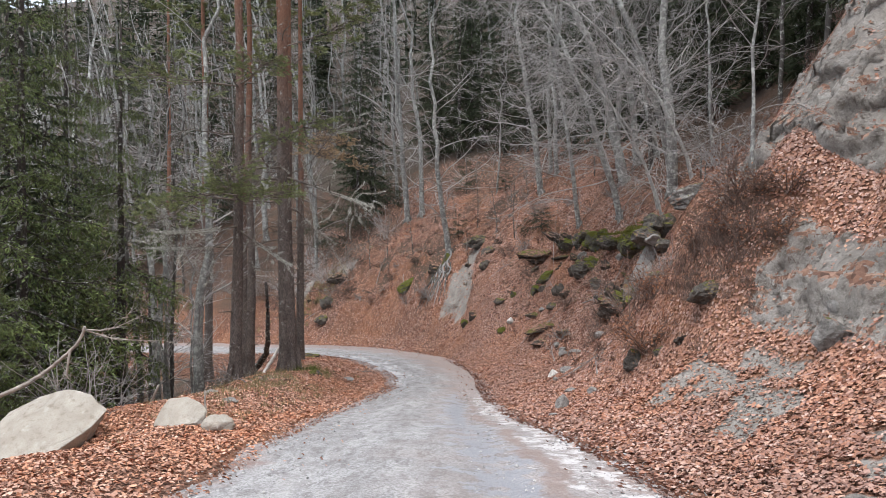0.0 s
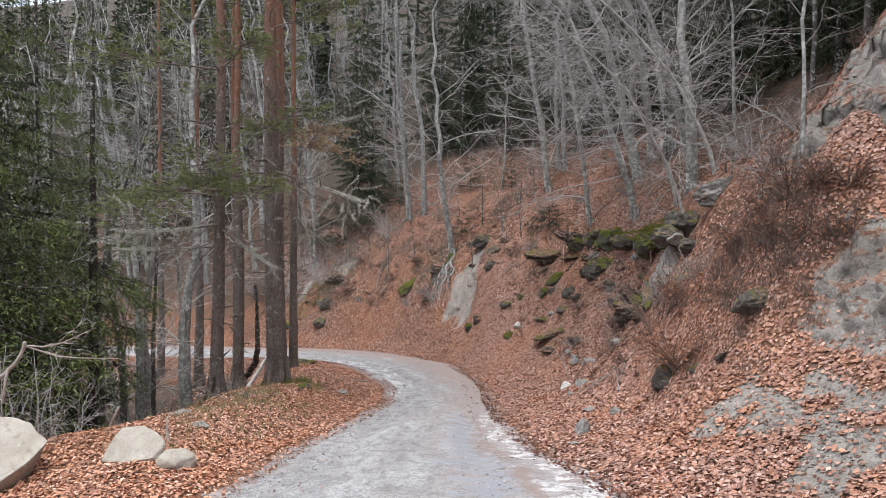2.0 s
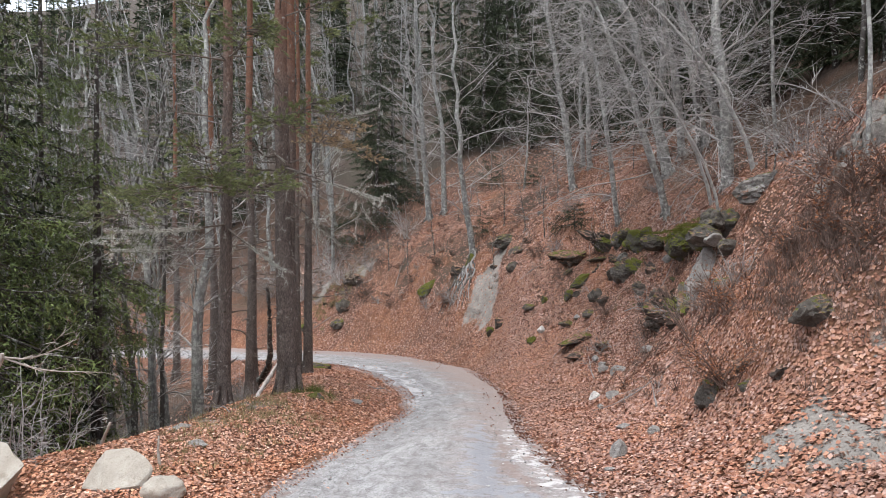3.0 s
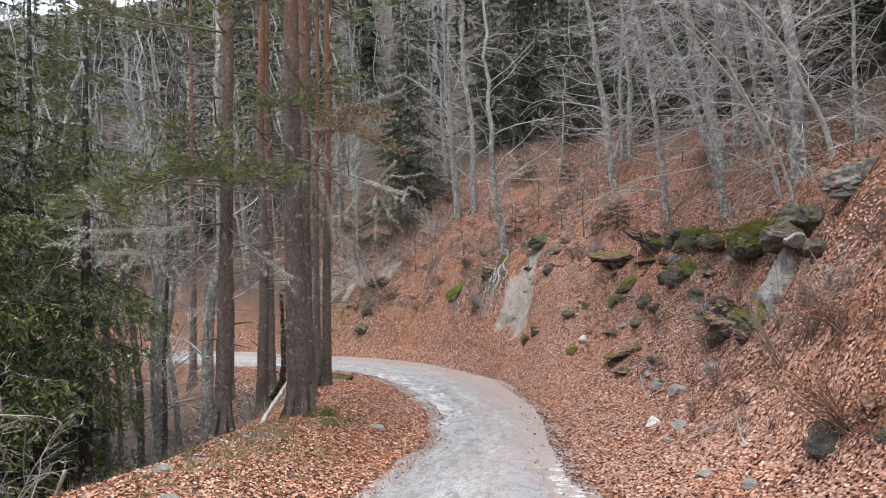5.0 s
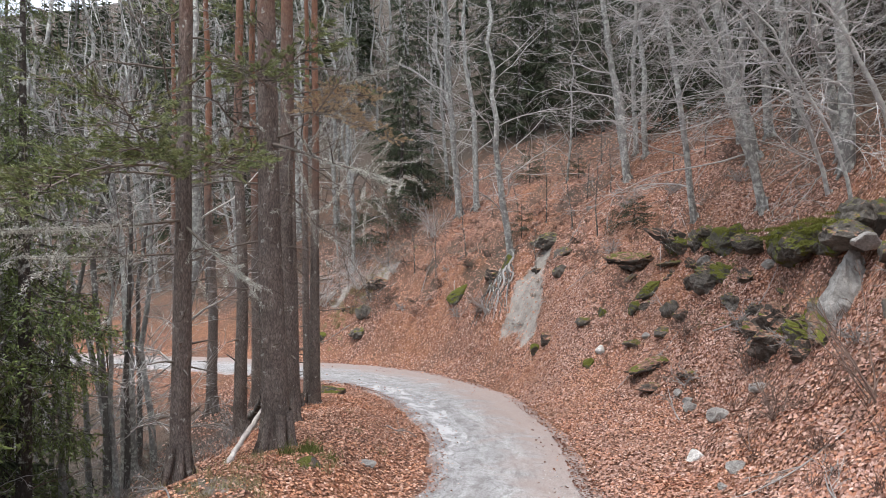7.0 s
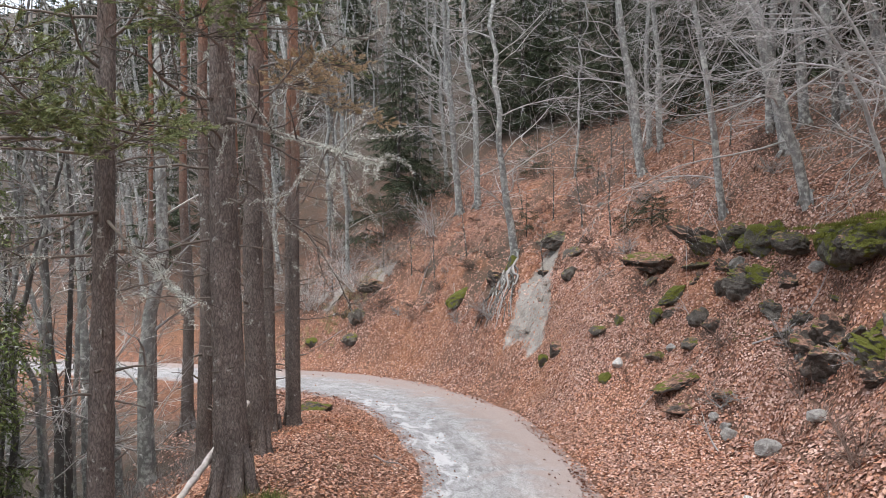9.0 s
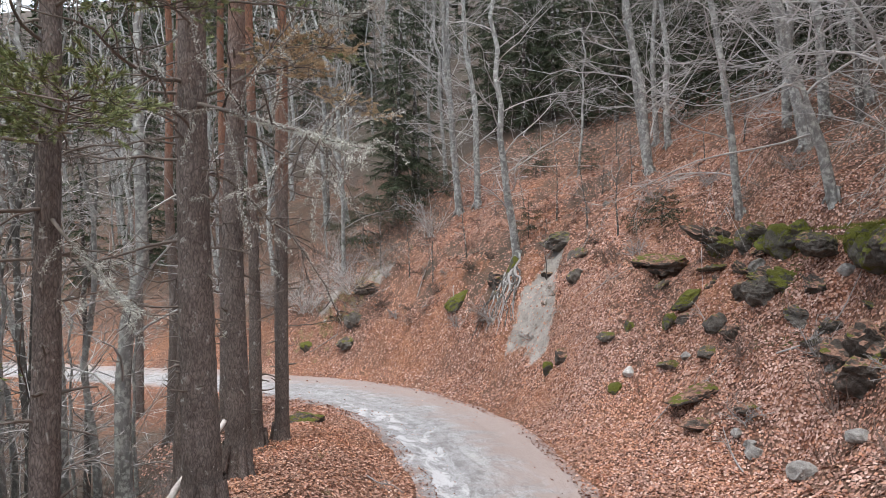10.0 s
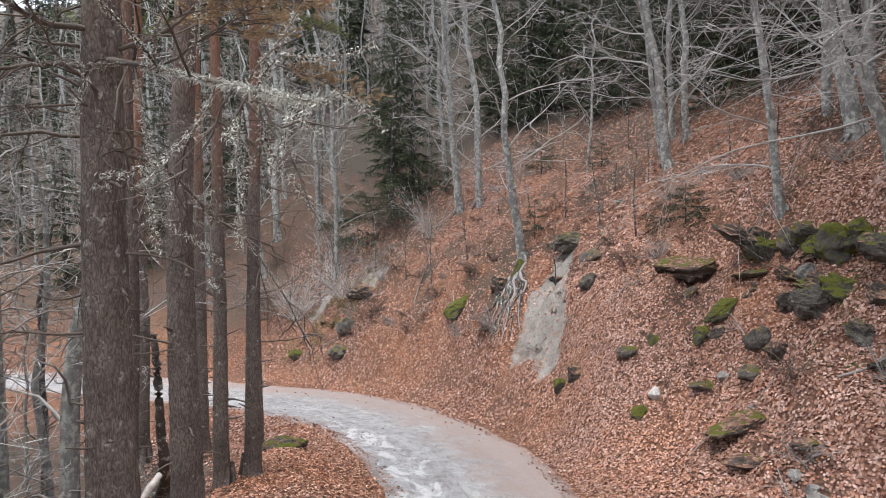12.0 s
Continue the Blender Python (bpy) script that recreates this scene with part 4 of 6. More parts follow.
def far_spruce(seed, tall, wide, label, needles):
    """A spruce in the depth of the wood: trunk and one crown of ragged drooping fronds."""
    rng = np.random.default_rng(seed)
    tree = thing("spruce_tree", 0, 0, 0, label, "spruce tree", "spruces in the wood")
    tk, crown = Tubes(), Tubes()
    tk.tube(np.array([[0, 0, -.5], [.03, 0, tall * .5], [0, 0, tall]]), .12, .01, 7, .04, 1, rng)
    part("trunk", tk.mesh("trunk", SPRUCE_BARK), tree)
    for i in range(74):
        t = (i + rng.uniform()) / 74
        h = tall * (.04 + .94 * t)
        L = wide * (1 - t) ** .8 * rng.uniform(.55, 1.15) + .12
        a = i * 2.4 + rng.normal() * .3
        q = bent((0, 0, h), (math.cos(a), math.sin(a), .05), L, 6, rng, .08, .09, .02)
        crown.tube(q, .012, .003, 3)
        count = int(34 * L) + 12
        s = rng.uniform(.08, 1, count)
        k = np.clip((s * 6).astype(int), 0, 5)
        f = (s * 6 - k)[:, None]
        p = q[k] * (1 - f) + q[k + 1] * f
        out = np.array([math.cos(a), math.sin(a), 0])
        side = np.array([-math.sin(a), math.cos(a), 0])
        d = out * .5 + side * rng.choice([-1.0, 1.0], (count, 1)) * rng.uniform(.3, 1, (count, 1)) + np.array([0, 0, -.55]) + rng.normal(size=(count, 3)) * .4
        d /= np.linalg.norm(d, axis=1, keepdims=True)
        crown.blades(p, p + d * (.10 + .26 * L * (1.1 - s[:, None])) * rng.uniform(.6, 1.2, (count, 1)), .050, rng)
    part("crown", crown.mesh("crown", needles, False), tree, kind="stuff")
    return tree



# ---- pines along the left verge ----
pine(11, -3.32, 14.25, 15, .225, (-.020, .0), "thick pine with rough brown bark and dead side branches", PINE_BARK, 14, 1.5,
     boughs=[(4.95, 5.05, 1.9, -.06, NEEDLE_PINE), (5.05, 5.5, 1.4, .0, NEEDLE_PINE), (7.0, -.3, 1.8, .2, NEEDLE_PINE)],
     arms=[(4.2, 5.62, 3.0, .028, -.22, 1.0), (3.55, .95, 2.6, .020, .03, .4), (2.75, .2, .9, .015, .1, .1), (2.9, 3.3, 1.7, .018, -.02, .3), (3.6, 2.9, 2.0, .02, .08, .2), (4.1, 3.4, 1.6, .022, .1, .2), (4.3, .1, 1.7, .018, .12, .3), (3.3, 5.6, 1.2, .016, .0, .3), (2.5, 5.9, .8, .014, .05, .2), (4.9, 2.2, 1.3, .016, .1, .4), (5.2, .7, 1.8, .018, .15, .5), (1.9, .1, .5, .012, .1, .1), (1.5, 3.0, .5, .012, .0, .1), (4.4, 3.9, 2.1, .024, .02, .3), (3.9, 4.9, 1.3, .018, .05, .4), (2.2, 3.7, 1.1, .014, -.1, .2)], z=-.39)
pine(12, -3.85, 16.4, 15, .20, (-.012, .01), "pine with grey-brown bark at the road bend", PINE_BARK, 14, 1.8,
     boughs=[(5.25, 5.55, 2.0, -.05, NEEDLE_DEAD), (5.55, 5.85, 1.7, .0, NEEDLE_DEAD)],
     arms=[(4.5, .5, 1.6, .018, .2, .3), (5.6, 5.75, 2.4, .020, -.05, 1.0), (3.4, 3.3, 1.5, .016, .0, .3), (2.9, 5.8, .9, .014, .05, .3)])
pine(13, -4.22, 19.3, 14, .145, (.0, .0), "slim pine with orange upper bark", PINE_ORANGE, 11, 2.0,
     boughs=[(6.3, .1, 1.8, -.15, NEEDLE_DEAD), (6.9, 5.6, 1.5, -.1, NEEDLE_PINE)], arms=[(4.4, .0, 1.1, .016, .1, .3), (3.6, 3.0, .9, .014, .1, .3)])
pine(14, -4.08, 12.95, 15, .140, (.004, .0), "straight pine with orange upper bark and a low green bough", PINE_BARK, 14, 2.2,
     boughs=[(3.60, 4.55, 2.5, -.01, NEEDLE_PINE), (3.58, 5.0, 2.3, -.02, NEEDLE_PINE), (3.56, 5.5, 2.0, -.02, NEEDLE_PINE), (3.5, 4.15, 1.9, .0, NEEDLE_PINE), (3.62, 4.8, 1.5, .0, NEEDLE_PINE), (5.75, 3.98, 2.2, -.03, NEEDLE_PINE), (5.8, 5.35, 1.9, .0, NEEDLE_PINE)],
     arms=[(2.95, 5.62, 1.7, .018, -.48, 1.0), (3.0, 4.6, 2.7, .018, -.14, .95), (2.6, 3.6, 1.7, .016, -.05, .8), (4.3, 4.4, 1.6, .016, .05, .5), (4.6, 5.9, 1.3, .016, .1, .3), (4.8, 3.3, 1.6, .016, .1, .4)], z=-.30)
pine(15, -7.4, 24.6, 16, .20, (-.015, .0), "tall dark-footed pine below the bend", PINE_BARK, 9, 2.5)
pine(16, -8.6, 24.2, 16, .19, (-.015, .0), "tall pine with a dark wet trunk below the bend", PINE_BARK, 9, 2.5)
pine(17, -4.45, 18.9, 15, .135, (-.03, .0), "slender pine with bright orange bark", PINE_ORANGE, 8, 2.5)
pine(18, -5.1, 17.5, 15, .15, (-.012, .02), "slender pine among the others", PINE_BARK, 8, 2.5)
pine(19, -5.2, 22.3, 15, .13, (-.012, .02), "slender pine with orange upper bark", PINE_BARK, 8, 2.5)
pine(20, -11.4, 27.5, 16, .17, (-.01, .02), "tall pine down in the gully", PINE_BARK, 8, 2.5)

# ---- spruces on the slope below the verge ----
BOUGHS = []
for k in range(5):
    wood, green = spruce_bough_mesh(100 + k, 1.0, .054, 14, 5, .018)
    BOUGHS.append((wood, green.mesh("needles", NEEDLE, False)))
BOUGHS_DARK = [(w, g.copy()) for w, g in BOUGHS]
for w, g in BOUGHS_DARK:
    g.materials[0] = NEEDLE_DARK
spruce(-7.3, 11.4, 11, 31, 2.2, 84, "spruce with drooping green boughs beside the verge", BOUGHS, .2, .13)
spruce(-8.7, 15.2, 12, 32, 2.4, 84, "spruce with hanging green boughs on the slope", BOUGHS, .3, .15)
spruce(-6.9, 14.1, 10, 36, 1.5, 50, "spruce with low boughs under the verge", BOUGHS, 2.2, .12)
spruce(-9.7, 17.4, 11, 37, 1.5, 60, "green spruce in the gully", BOUGHS, .1, .12)
spruce(-6.1, 8.7, 3.4, 35, 1.3, 44, "young spruce with bright green boughs behind the boulder", BOUGHS, .1, .05)

# ---- leaning beeches on the ledge ----
def set_tree(seed, x, y, tall, r, lean, bow, label, bark=BEECH_BARK, twig=PALE_TWIG, **more):
    more = {"limbs": 20, "twigs": 10, "reach": 2.9, "first": .06, "thin": .0034, "droop": .04, **more}
    tree = bare_tree("beech_tree", seed, tall, r, bark, twig, label, "beech tree", (lean, -.03), bow, **more)
    tree.matrix_basis = pose(x, y, height(x, y))
    return tagged(tree, group="beeches on the bank")


set_tree(201, 4.42, 21.5, 11, .085, -.17, .0, "slim pale beech leaning over the bank")
set_tree(202, 5.25, 19.55, 11, .10, -.30, -.16, "crooked pale beech bending far over the road", limbs=26, reach=3.6)
set_tree(203, 6.15, 22.4, 13, .17, -.22, .0, "thick grey beech leaning from the ledge")
set_tree(204, 6.7, 22.9, 13, .12, -.14, .0, "grey beech on the slope above the ledge")
set_tree(205, 7.1, 22.0, 12, .13, -.22, .02, "leaning grey beech on the slope")
set_tree(206, 6.75, 19.4, 12, .12, -.22, -.22, "beech bowing out over the mossy ledge", limbs=26, reach=3.8)
set_tree(207, 6.5, 18.8, 14, .16, -.04, .0, "straight thick grey beech on the ledge", limbs=18)
set_tree(208, .27, 28.6, 13, .14, -.13, .02, "grey beech with bared roots on the eroded bank", limbs=22, reach=3.0)
set_tree(209, -1.85, 34.4, 15, .16, -.045, .0, "tall grey beech on the far bank", limbs=26, reach=3.2)
set_tree(210, -1.12, 34.3, 15, .15, -.01, .0, "tall grey beech beside another", limbs=24, reach=3.0)
set_tree(211, 4.13, 27.9, 13, .14, -.09, .0, "straight beech with flared foot on the leaf slope")
set_tree(212, 5.05, 29.4, 13, .11, -.10, .0, "grey beech on the leaf slope")
set_tree(213, 4.28, 29.0, 13, .08, -.17, .0, "thin beech leaning beside a thicker one")
set_tree(214, 5.0, 30.8, 13, .10, -.10, .0, "grey beech in a clump of stems")
set_tree(215, 5.5, 16.6, 5, .035, -.3, -.35, "pale young beech arching over the outcrop", PALE_BARK, limbs=20, reach=2.4, droop=.08)
set_tree(218, 6.0, 18.4, 6, .045, -.34, -.42, "pale young beech arching down over the ledge", PALE_BARK, limbs=22, reach=2.8, droop=.10)
set_tree(219, 6.5, 17.2, 7, .055, -.30, -.40, "pale crooked beech arching over the bank", PALE_BARK, limbs=24, reach=3.0, droop=.10)
set_tree(216, 4.42, 9.45, 6.5, .03, -.03, .0, "slender bare sapling on the crag", BEECH_BARK, TWIG, limbs=14, reach=1.5, twigs=5, thin=.003)
set_tree(217, -8.57, 19.9, 13, .13, -.01, .0, "pale lichen-spotted trunk in the gully", BEECH_BARK, TWIG)
for k, (x, y, r) in enumerate([(-9.1, 21.8, .10), (-10.3, 23.2, .09), (-10.9, 21.0, .10), (-9.7, 18.9, .08), (-7.9, 16.4, .07)]):
    set_tree(230 + k, x, y, 12, r, (-.02, .015, -.01, .03)[k % 4], .0, "mossy grey-green stem in the gully", DARK_BARK if k % 2 else BEECH_BARK, TWIG, limbs=13, twigs=7, reach=2.0, first=.12)

# ---- the wood behind: bare stems and dark spruces ----
WOOD = [(13, .13, BEECH_BARK, PALE_TWIG, "grey bare beech in the wood", 17, 2.6), (12, .10, BEECH_BARK, PALE_TWIG, "slim grey bare beech in the wood", 16, 2.3),
        (14, .15, BEECH_BARK, PALE_TWIG, "tall grey bare tree in the wood", 18, 2.6), (11, .085, DARK_BARK, BROWN_TWIG, "thin dark bare tree in the wood", 16, 2.0),
        (9, .055, BEECH_BARK, PALE_TWIG, "thin pale young beech in the wood", 17, 1.9), (12, .07, DARK_BARK, TWIG, "thin bare stem with many twigs", 18, 1.8)]
KINDS = [bare_tree("beech_tree", 300 + k, tall, r, bark, twig, label, "beech tree", (-.05, -.02), 0, .08, limbs, 5, reach, 2, .03, .0056, 4, 7, 5) for k, (tall, r, bark, twig, label, limbs, reach) in enumerate(WOOD)]
SPRUCES = [far_spruce(400 + k, (12, 14, 9)[k], (2.5, 2.9, 2.1)[k], "dark spruce standing among bare beeches", NEEDLE_DARK) for k in range(3)]
for k, tree in enumerate(KINDS):
    x, y = ((-14, 40), (9, 27), (-9, 41), (-17, 26), (2.6, 32.5), (-4, 39))[k]
    tree.matrix_basis = pose(x, y, height(x, y) - .1, 0, 0, 40 * k)
    tagged(tree, group="bare trees of the wood")
# spruces of the left gully, some of them added only to deepen its shade
for x, y, k in ((-10.9, 13.2, 0), (-11.6, 17.9, 1), (-9.6, 12.0, 2), (-13.5, 15.5, 1), (-8.3, 9.4, 2), (-9.8, 10.4, 0), (-8.0, 13.2, 2), (-10.2, 15.4, 1), (-12.2, 11.4, 1)):
    copy_thing(SPRUCES[k], pose(x, y, height(x, y) - .2, 0, 0, 70 * k + x * 9))
for k, tree in enumerate(SPRUCES):
    x, y = ((1.5, 42), (9.5, 33), (-6, 44))[k]
    tree.matrix_basis = pose(x, y, height(x, y) - .2)


def scatter(count, seed, inside, apart, kinds, taken, xs=(-34, 26), ys=(6, 66)):
    """Copies of the given trees, apart from each other, where inside() allows."""
    rng = np.random.default_rng(seed)
    tried = 0
    while count and tried < 6000:
        tried += 1
        x, y = rng.uniform(*xs), rng.uniform(*ys)
        if not inside(x, y) or any((x - a) ** 2 + (y - b) ** 2 < apart ** 2 for a, b in taken):
            continue
        taken.append((x, y))
        k = rng.uniform(.8, 1.25)
        m = Matrix.LocRotScale((x, y, height(x, y) - .1), Euler((rng.normal() * .03, rng.normal() * .03, rng.uniform(-.6, .6))), None)
        ob = copy_thing(kinds[rng.integers(len(kinds))], m)
        ob.scale = (k, k, k)
        count -= 1


def offset(x, y):
    s, u = along([x], [y])
    wl, wr = half_width(s)
    return s[0], u[0] - wr[0] if u[0] > 0 else u[0] + wl[0]


def upper(x, y):
    s, v = offset(x, y)
    return s > 12 and v > (7.0 if s < 27 else 5.5) and v < 34


def gully(x, y):
    s, v = offset(x, y)
    return v < -4.0 and x < -6.5 - max(0, 14 - y) * .7 and y > 9 and abs(x + 2) < y * .9


def far_side(x, y):
    s, v = offset(x, y)
    return s > 33 and 2.5 < v < 14


def deep(x, y):
    s, v = offset(x, y)
    return v > (11.5 if x > -4 else 15) and s > 12


TAKEN = [(-1.85, 34.4), (.27, 28.6), (4.1, 27.9), (6.5, 20), (5, 29)]
def belt(x, y):
    s, v = offset(x, y)
    return 12 < s < 33 and 8.6 + max(0, s - 24) * .25 < v < 14 and x > -3.5


def shade(x, y):
    s, v = offset(x, y)
    return 9 < s < 23 and 6.0 < v < 13


# dark spruces added to stand in for the wood's deep shade on the right
scatter(16, 12, lambda x, y: shade(x, y) and offset(x, y)[1] > 8, 1.7, SPRUCES, TAKEN, (6, 19), (10, 25))
scatter(9, 14, shade, 1.2, KINDS, TAKEN, (6, 17), (10, 25))
scatter(46, 9, belt, 1.45, SPRUCES, TAKEN)
scatter(34, 5, deep, 2.1, SPRUCES, TAKEN)
scatter(108, 6, upper, 1.05, KINDS, TAKEN)
scatter(9, 13, far_side, 1.5, SPRUCES, TAKEN)
scatter(46, 8, far_side, 1.0, KINDS, TAKEN)
scatter(74, 7, gully, .8, KINDS[1:], TAKEN)
scatter(14, 11, lambda x, y: offset(x, y)[1] > 9 and x < -4 - (y - 36) * .1, 2.2, SPRUCES, TAKEN, (-62, -8), (42, 90))
scatter(30, 10, lambda x, y: offset(x, y)[1] > 6 and x < -4 - (y - 36) * .1, 1.6, KINDS[:4] + SPRUCES[:1], TAKEN, (-62, -8), (38, 86))



def far_woods(name, seed, count, needles, label, xs, ys, allow, spray, width, droop):
    """The forest higher up the hillsides: too far off to tell tree from tree."""
    rng = np.random.default_rng(seed)
    t = Tubes()
    x, y = rng.uniform(*xs, count * 8), rng.uniform(*ys, count * 8)
    s, u = along(x, y)
    wl, wr = half_width(s)
    good = allow(x, y, np.where(u > 0, u - wr, u + wl))
    x, y = x[good][:count], y[good][:count]
    for a, b, z in zip(x, y, heights(x, y)):
        tall = rng.uniform(8, 15)
        t.tube(np.array([[a, b, z - .5], [a + rng.normal() * .3, b, z + tall]]), .14, .02, 4)
        h = rng.uniform(.08, 1, spray)
        turn = rng.uniform(0, 6.283, spray)
        d = np.stack([np.cos(turn), np.sin(turn), rng.uniform(-.5, .25, spray) + droop], -1)
        root = np.stack([np.full(spray, a), np.full(spray, b), z + tall * h], -1)
        t.blades(root, root + d * (2.3 * (1 - h * .85))[:, None] * rng.uniform(.6, 1.2, (spray, 1)), width, rng)
    return tagged(new(name, t.mesh(name, needles, False)), label, "forest", kind="stuff")


far_woods("far_woods", 77, 420, NEEDLE_DARK, "dark mixed forest high on the far hillsides", (-95, 45), (12, 120), lambda x, y, v: (v > 17) & (y > abs(x + 1) * .9), 46, .38, 0)
far_woods("far_woods", 78, 260, TWIG, "grey leafless forest across the valley", (-110, -14), (14, 130), lambda x, y, v: (v < -14) & (y > abs(x) * .55), 60, .10, .7)
far_woods("far_woods", 79, 120, NEEDLE_DARK, "dark spruces across the valley", (-110, -18), (18, 130), lambda x, y, v: (v < -20) & (y > abs(x) * .55), 46, .38, 0)

# ---- rocks and stones ----
def rock_mesh(name, seed, size, material, jag=.22, flat=0.0, detail=3, cut=0.5):
    """A worn, faceted stone: a ball of facets pushed in by chance planes and roughened."""
    bm = bmesh.new()
    bmesh.ops.create_icosphere(bm, subdivisions=detail, radius=1.0)
    rng = np.random.default_rng(seed)
    planes = []
    for k in range(11):
        n = rng.normal(size=3)
        planes.append((n / np.linalg.norm(n), rng.uniform(cut, .95)))
    shift = Vector(rng.uniform(-50, 50, 3).tolist())
    for v in bm.verts:
        p = np.array(v.co)
        for n, d in planes:
            h = p @ n - d
            if h > 0:
                p = p - n * h * .86
        q = Vector(p.tolist())
        k = 1 + jag * .55 * noise.noise(q * 1.7 + shift) + jag * .36 * noise.noise(q * 4.5 + shift) + jag * .22 * noise.noise(q * 11 + shift)
        q = q * k
        if flat:
            q.z = max(q.z, -flat)
        v.co = Vector((q.x * size[0], q.y * size[1], q.z * size[2]))
    me = bpy.data.meshes.new(name)
    bm.to_mesh(me)
    bm.free()
    me.materials.append(material)
    if jag < .3:
        me.shade_smooth()
    return me


def rock(name, seed, x, y, size, material, label, category="rock", sink=.35, turn=0, tilt=(0, 0), z=None, group="", detail=3, jag=.3, cut=.5):
    jag = min(jag, .42)
    sink = sink + .09 if name == "rock" and z is None else sink
    ob = new(name, rock_mesh(name, seed, size, material, jag, 0, detail, cut))
    if z is None:
        lift = Vector((height(x - .2, y) - height(x + .2, y), height(x, y - .2) - height(x, y + .2), .4)).normalized() * size[2] * (1 - 2 * sink)
        spot = Vector((x, y, height(x, y))) + lift
    else:
        spot = Vector((x, y, z + size[2] * (1 - 2 * sink)))
    ob.matrix_basis = pose(*spot, tilt[0], tilt[1], turn)
    return tagged(ob, label, category, group)


def hull_mesh(name, corners, material, seed, rough=.008):
    """An angular block: the hull of a few corners, its edges worn and its faces roughened."""
    bm = bmesh.new()
    for c in corners:
        bm.verts.new(c)
    bmesh.ops.convex_hull(bm, input=bm.verts)
    bmesh.ops.bevel(bm, geom=list(bm.edges), offset=.022, segments=2, profile=.6, affect="EDGES")
    bmesh.ops.triangulate(bm, faces=bm.faces)
    bmesh.ops.subdivide_edges(bm, edges=[e for e in bm.edges if e.calc_length() > .09], cuts=3, use_grid_fill=True)
    bmesh.ops.triangulate(bm, faces=bm.faces)
    shift = Vector((seed * 3.1, seed * 1.7, 0))
    bm.normal_update()
    for v in bm.verts:
        k = noise.noise(v.co * 3 + shift) * 2.2 + noise.noise(v.co * 9 + shift) + .5 * noise.noise(v.co * 25 + shift)
        v.co += v.normal * k * rough
    me = bpy.data.meshes.new(name)
    bm.to_mesh(me)
    bm.free()
    me.materials.append(material)
    return me


def brow(f):
    """The edge of the mossy ledge, from the outcrop to the leaning beech."""
    f = np.asarray(f, float)
    g = [0, .15, .3, .45, .62, .8, 1]
    return (np.interp(f, g, [4.6, 4.75, 4.92, 5.05, 4.88, 4.55, 4.15]), np.interp(f, g, [14.7, 15.4, 16.4, 17.5, 19.0, 20.4, 21.4]), np.interp(f, g, [2.78, 2.75, 2.7, 2.62, 2.56, 2.62, 2.5]))


# boulders on the verge
SLAB = [(-.62, .36, .36), (-.30, .44, .50), (.02, .46, .58), (.36, .40, .53), (.64, .22, .40), (-.74, .02, .16), (-.52, -.32, .06), (-.05, -.46, .03), (.26, -.34, .08), (.55, -.02, .27),
        (-.55, -.05, -.16), (.04, -.16, -.2), (.32, .12, -.12), (.0, .38, -.2), (-.5, .32, -.15)]
ob = new("boulder", hull_mesh("boulder", SLAB, BOULDER, 1))
ob.matrix_basis = Matrix.LocRotScale((-4.62, 7.65, -.14), Euler((0, 0, .07)), (.98, 1.02, 1.14))
tagged(ob, "large pale flat-topped boulder lying on fallen leaves", "boulder")
BLOCK = [(-.30, .1, .14), (-.24, .16, .29), (-.02, .2, .31), (.18, .12, .25), (.30, .05, .17), (-.30, -.12, .02), (.0, -.22, .05), (.26, -.14, .08), (-.2, 0, -.12), (.22, .0, -.12), (0, .2, -.1), (.30, -.05, .02)]
ob = new("boulder", hull_mesh("boulder", BLOCK, BOULDER, 2))
ob.matrix_basis = pose(-3.12, 7.85, .13, 0, 0, -6)
tagged(ob, "pale angular boulder on the leafy verge", "boulder")
rock("boulder", 3, -2.60, 7.6, (.185, .17, .125), BOULDER, "small rounded pale boulder on the leafy verge", "boulder", .25, 10, detail=4, jag=.14, cut=.7)
rock("rock", 4, -2.62, 13.1, (.24, .2, .13), ROCK_MOSS, "flat grey stone on the mossy verge", sink=.55)
rock("rock", 5, -2.05, 14.1, (.16, .12, .07), PALE_STONE, "pale flat stone among leaves", "stone", .45)
rock("rock", 6, -4.6, 21.9, (.52, .36, .26), ROCK_MOSS, "mossy grey rock at the inside of the bend", sink=.4, jag=.35, detail=4)
rock("rock", 7, -3.7, 10.4, (.2, .16, .09), PALE_STONE, "pale flat stone among leaves", "stone", .5)
rock("rock", 8, -3.0, 9.3, (.13, .1, .07), PALE_STONE, "pale flat stone among leaves", "stone", .45)
# the grey outcrop and the ledge on the right bank
rock("rock_outcrop", 11, 4.58, 15.0, (.36, .36, .78), PALE_STONE, "upright pale grey rock outcrop jutting from the bank", "rock", .5, 32, (0, 0), detail=4, jag=.40, cut=.5, z=1.70)
rock("rock_outcrop", 12, 5.2, 15.35, (.40, .38, .40), ROCK_MOSS, "dark mossy rock above the outcrop", "rock", .5, 40, detail=4, jag=.42, z=2.66)
rock("rock_outcrop", 13, 4.72, 14.75, (.26, .2, .14), PALE_STONE, "pale block resting on the outcrop", "rock", .5, 25, jag=.3, z=2.47, cut=.4)
rock("rock_outcrop", 14, 4.75, 14.1, (.26, .24, .2), ROCK_MOSS, "grey broken rock beside the outcrop", "rock", .4, 65, jag=.4)
rock("rock_outcrop", 15, 5.75, 14.6, (.9, .4, .3), ROCK, "long grey rock shelf above the outcrop", "rock", .5, 20, (0, -14), jag=.4, detail=4)
rng = np.random.default_rng(15)
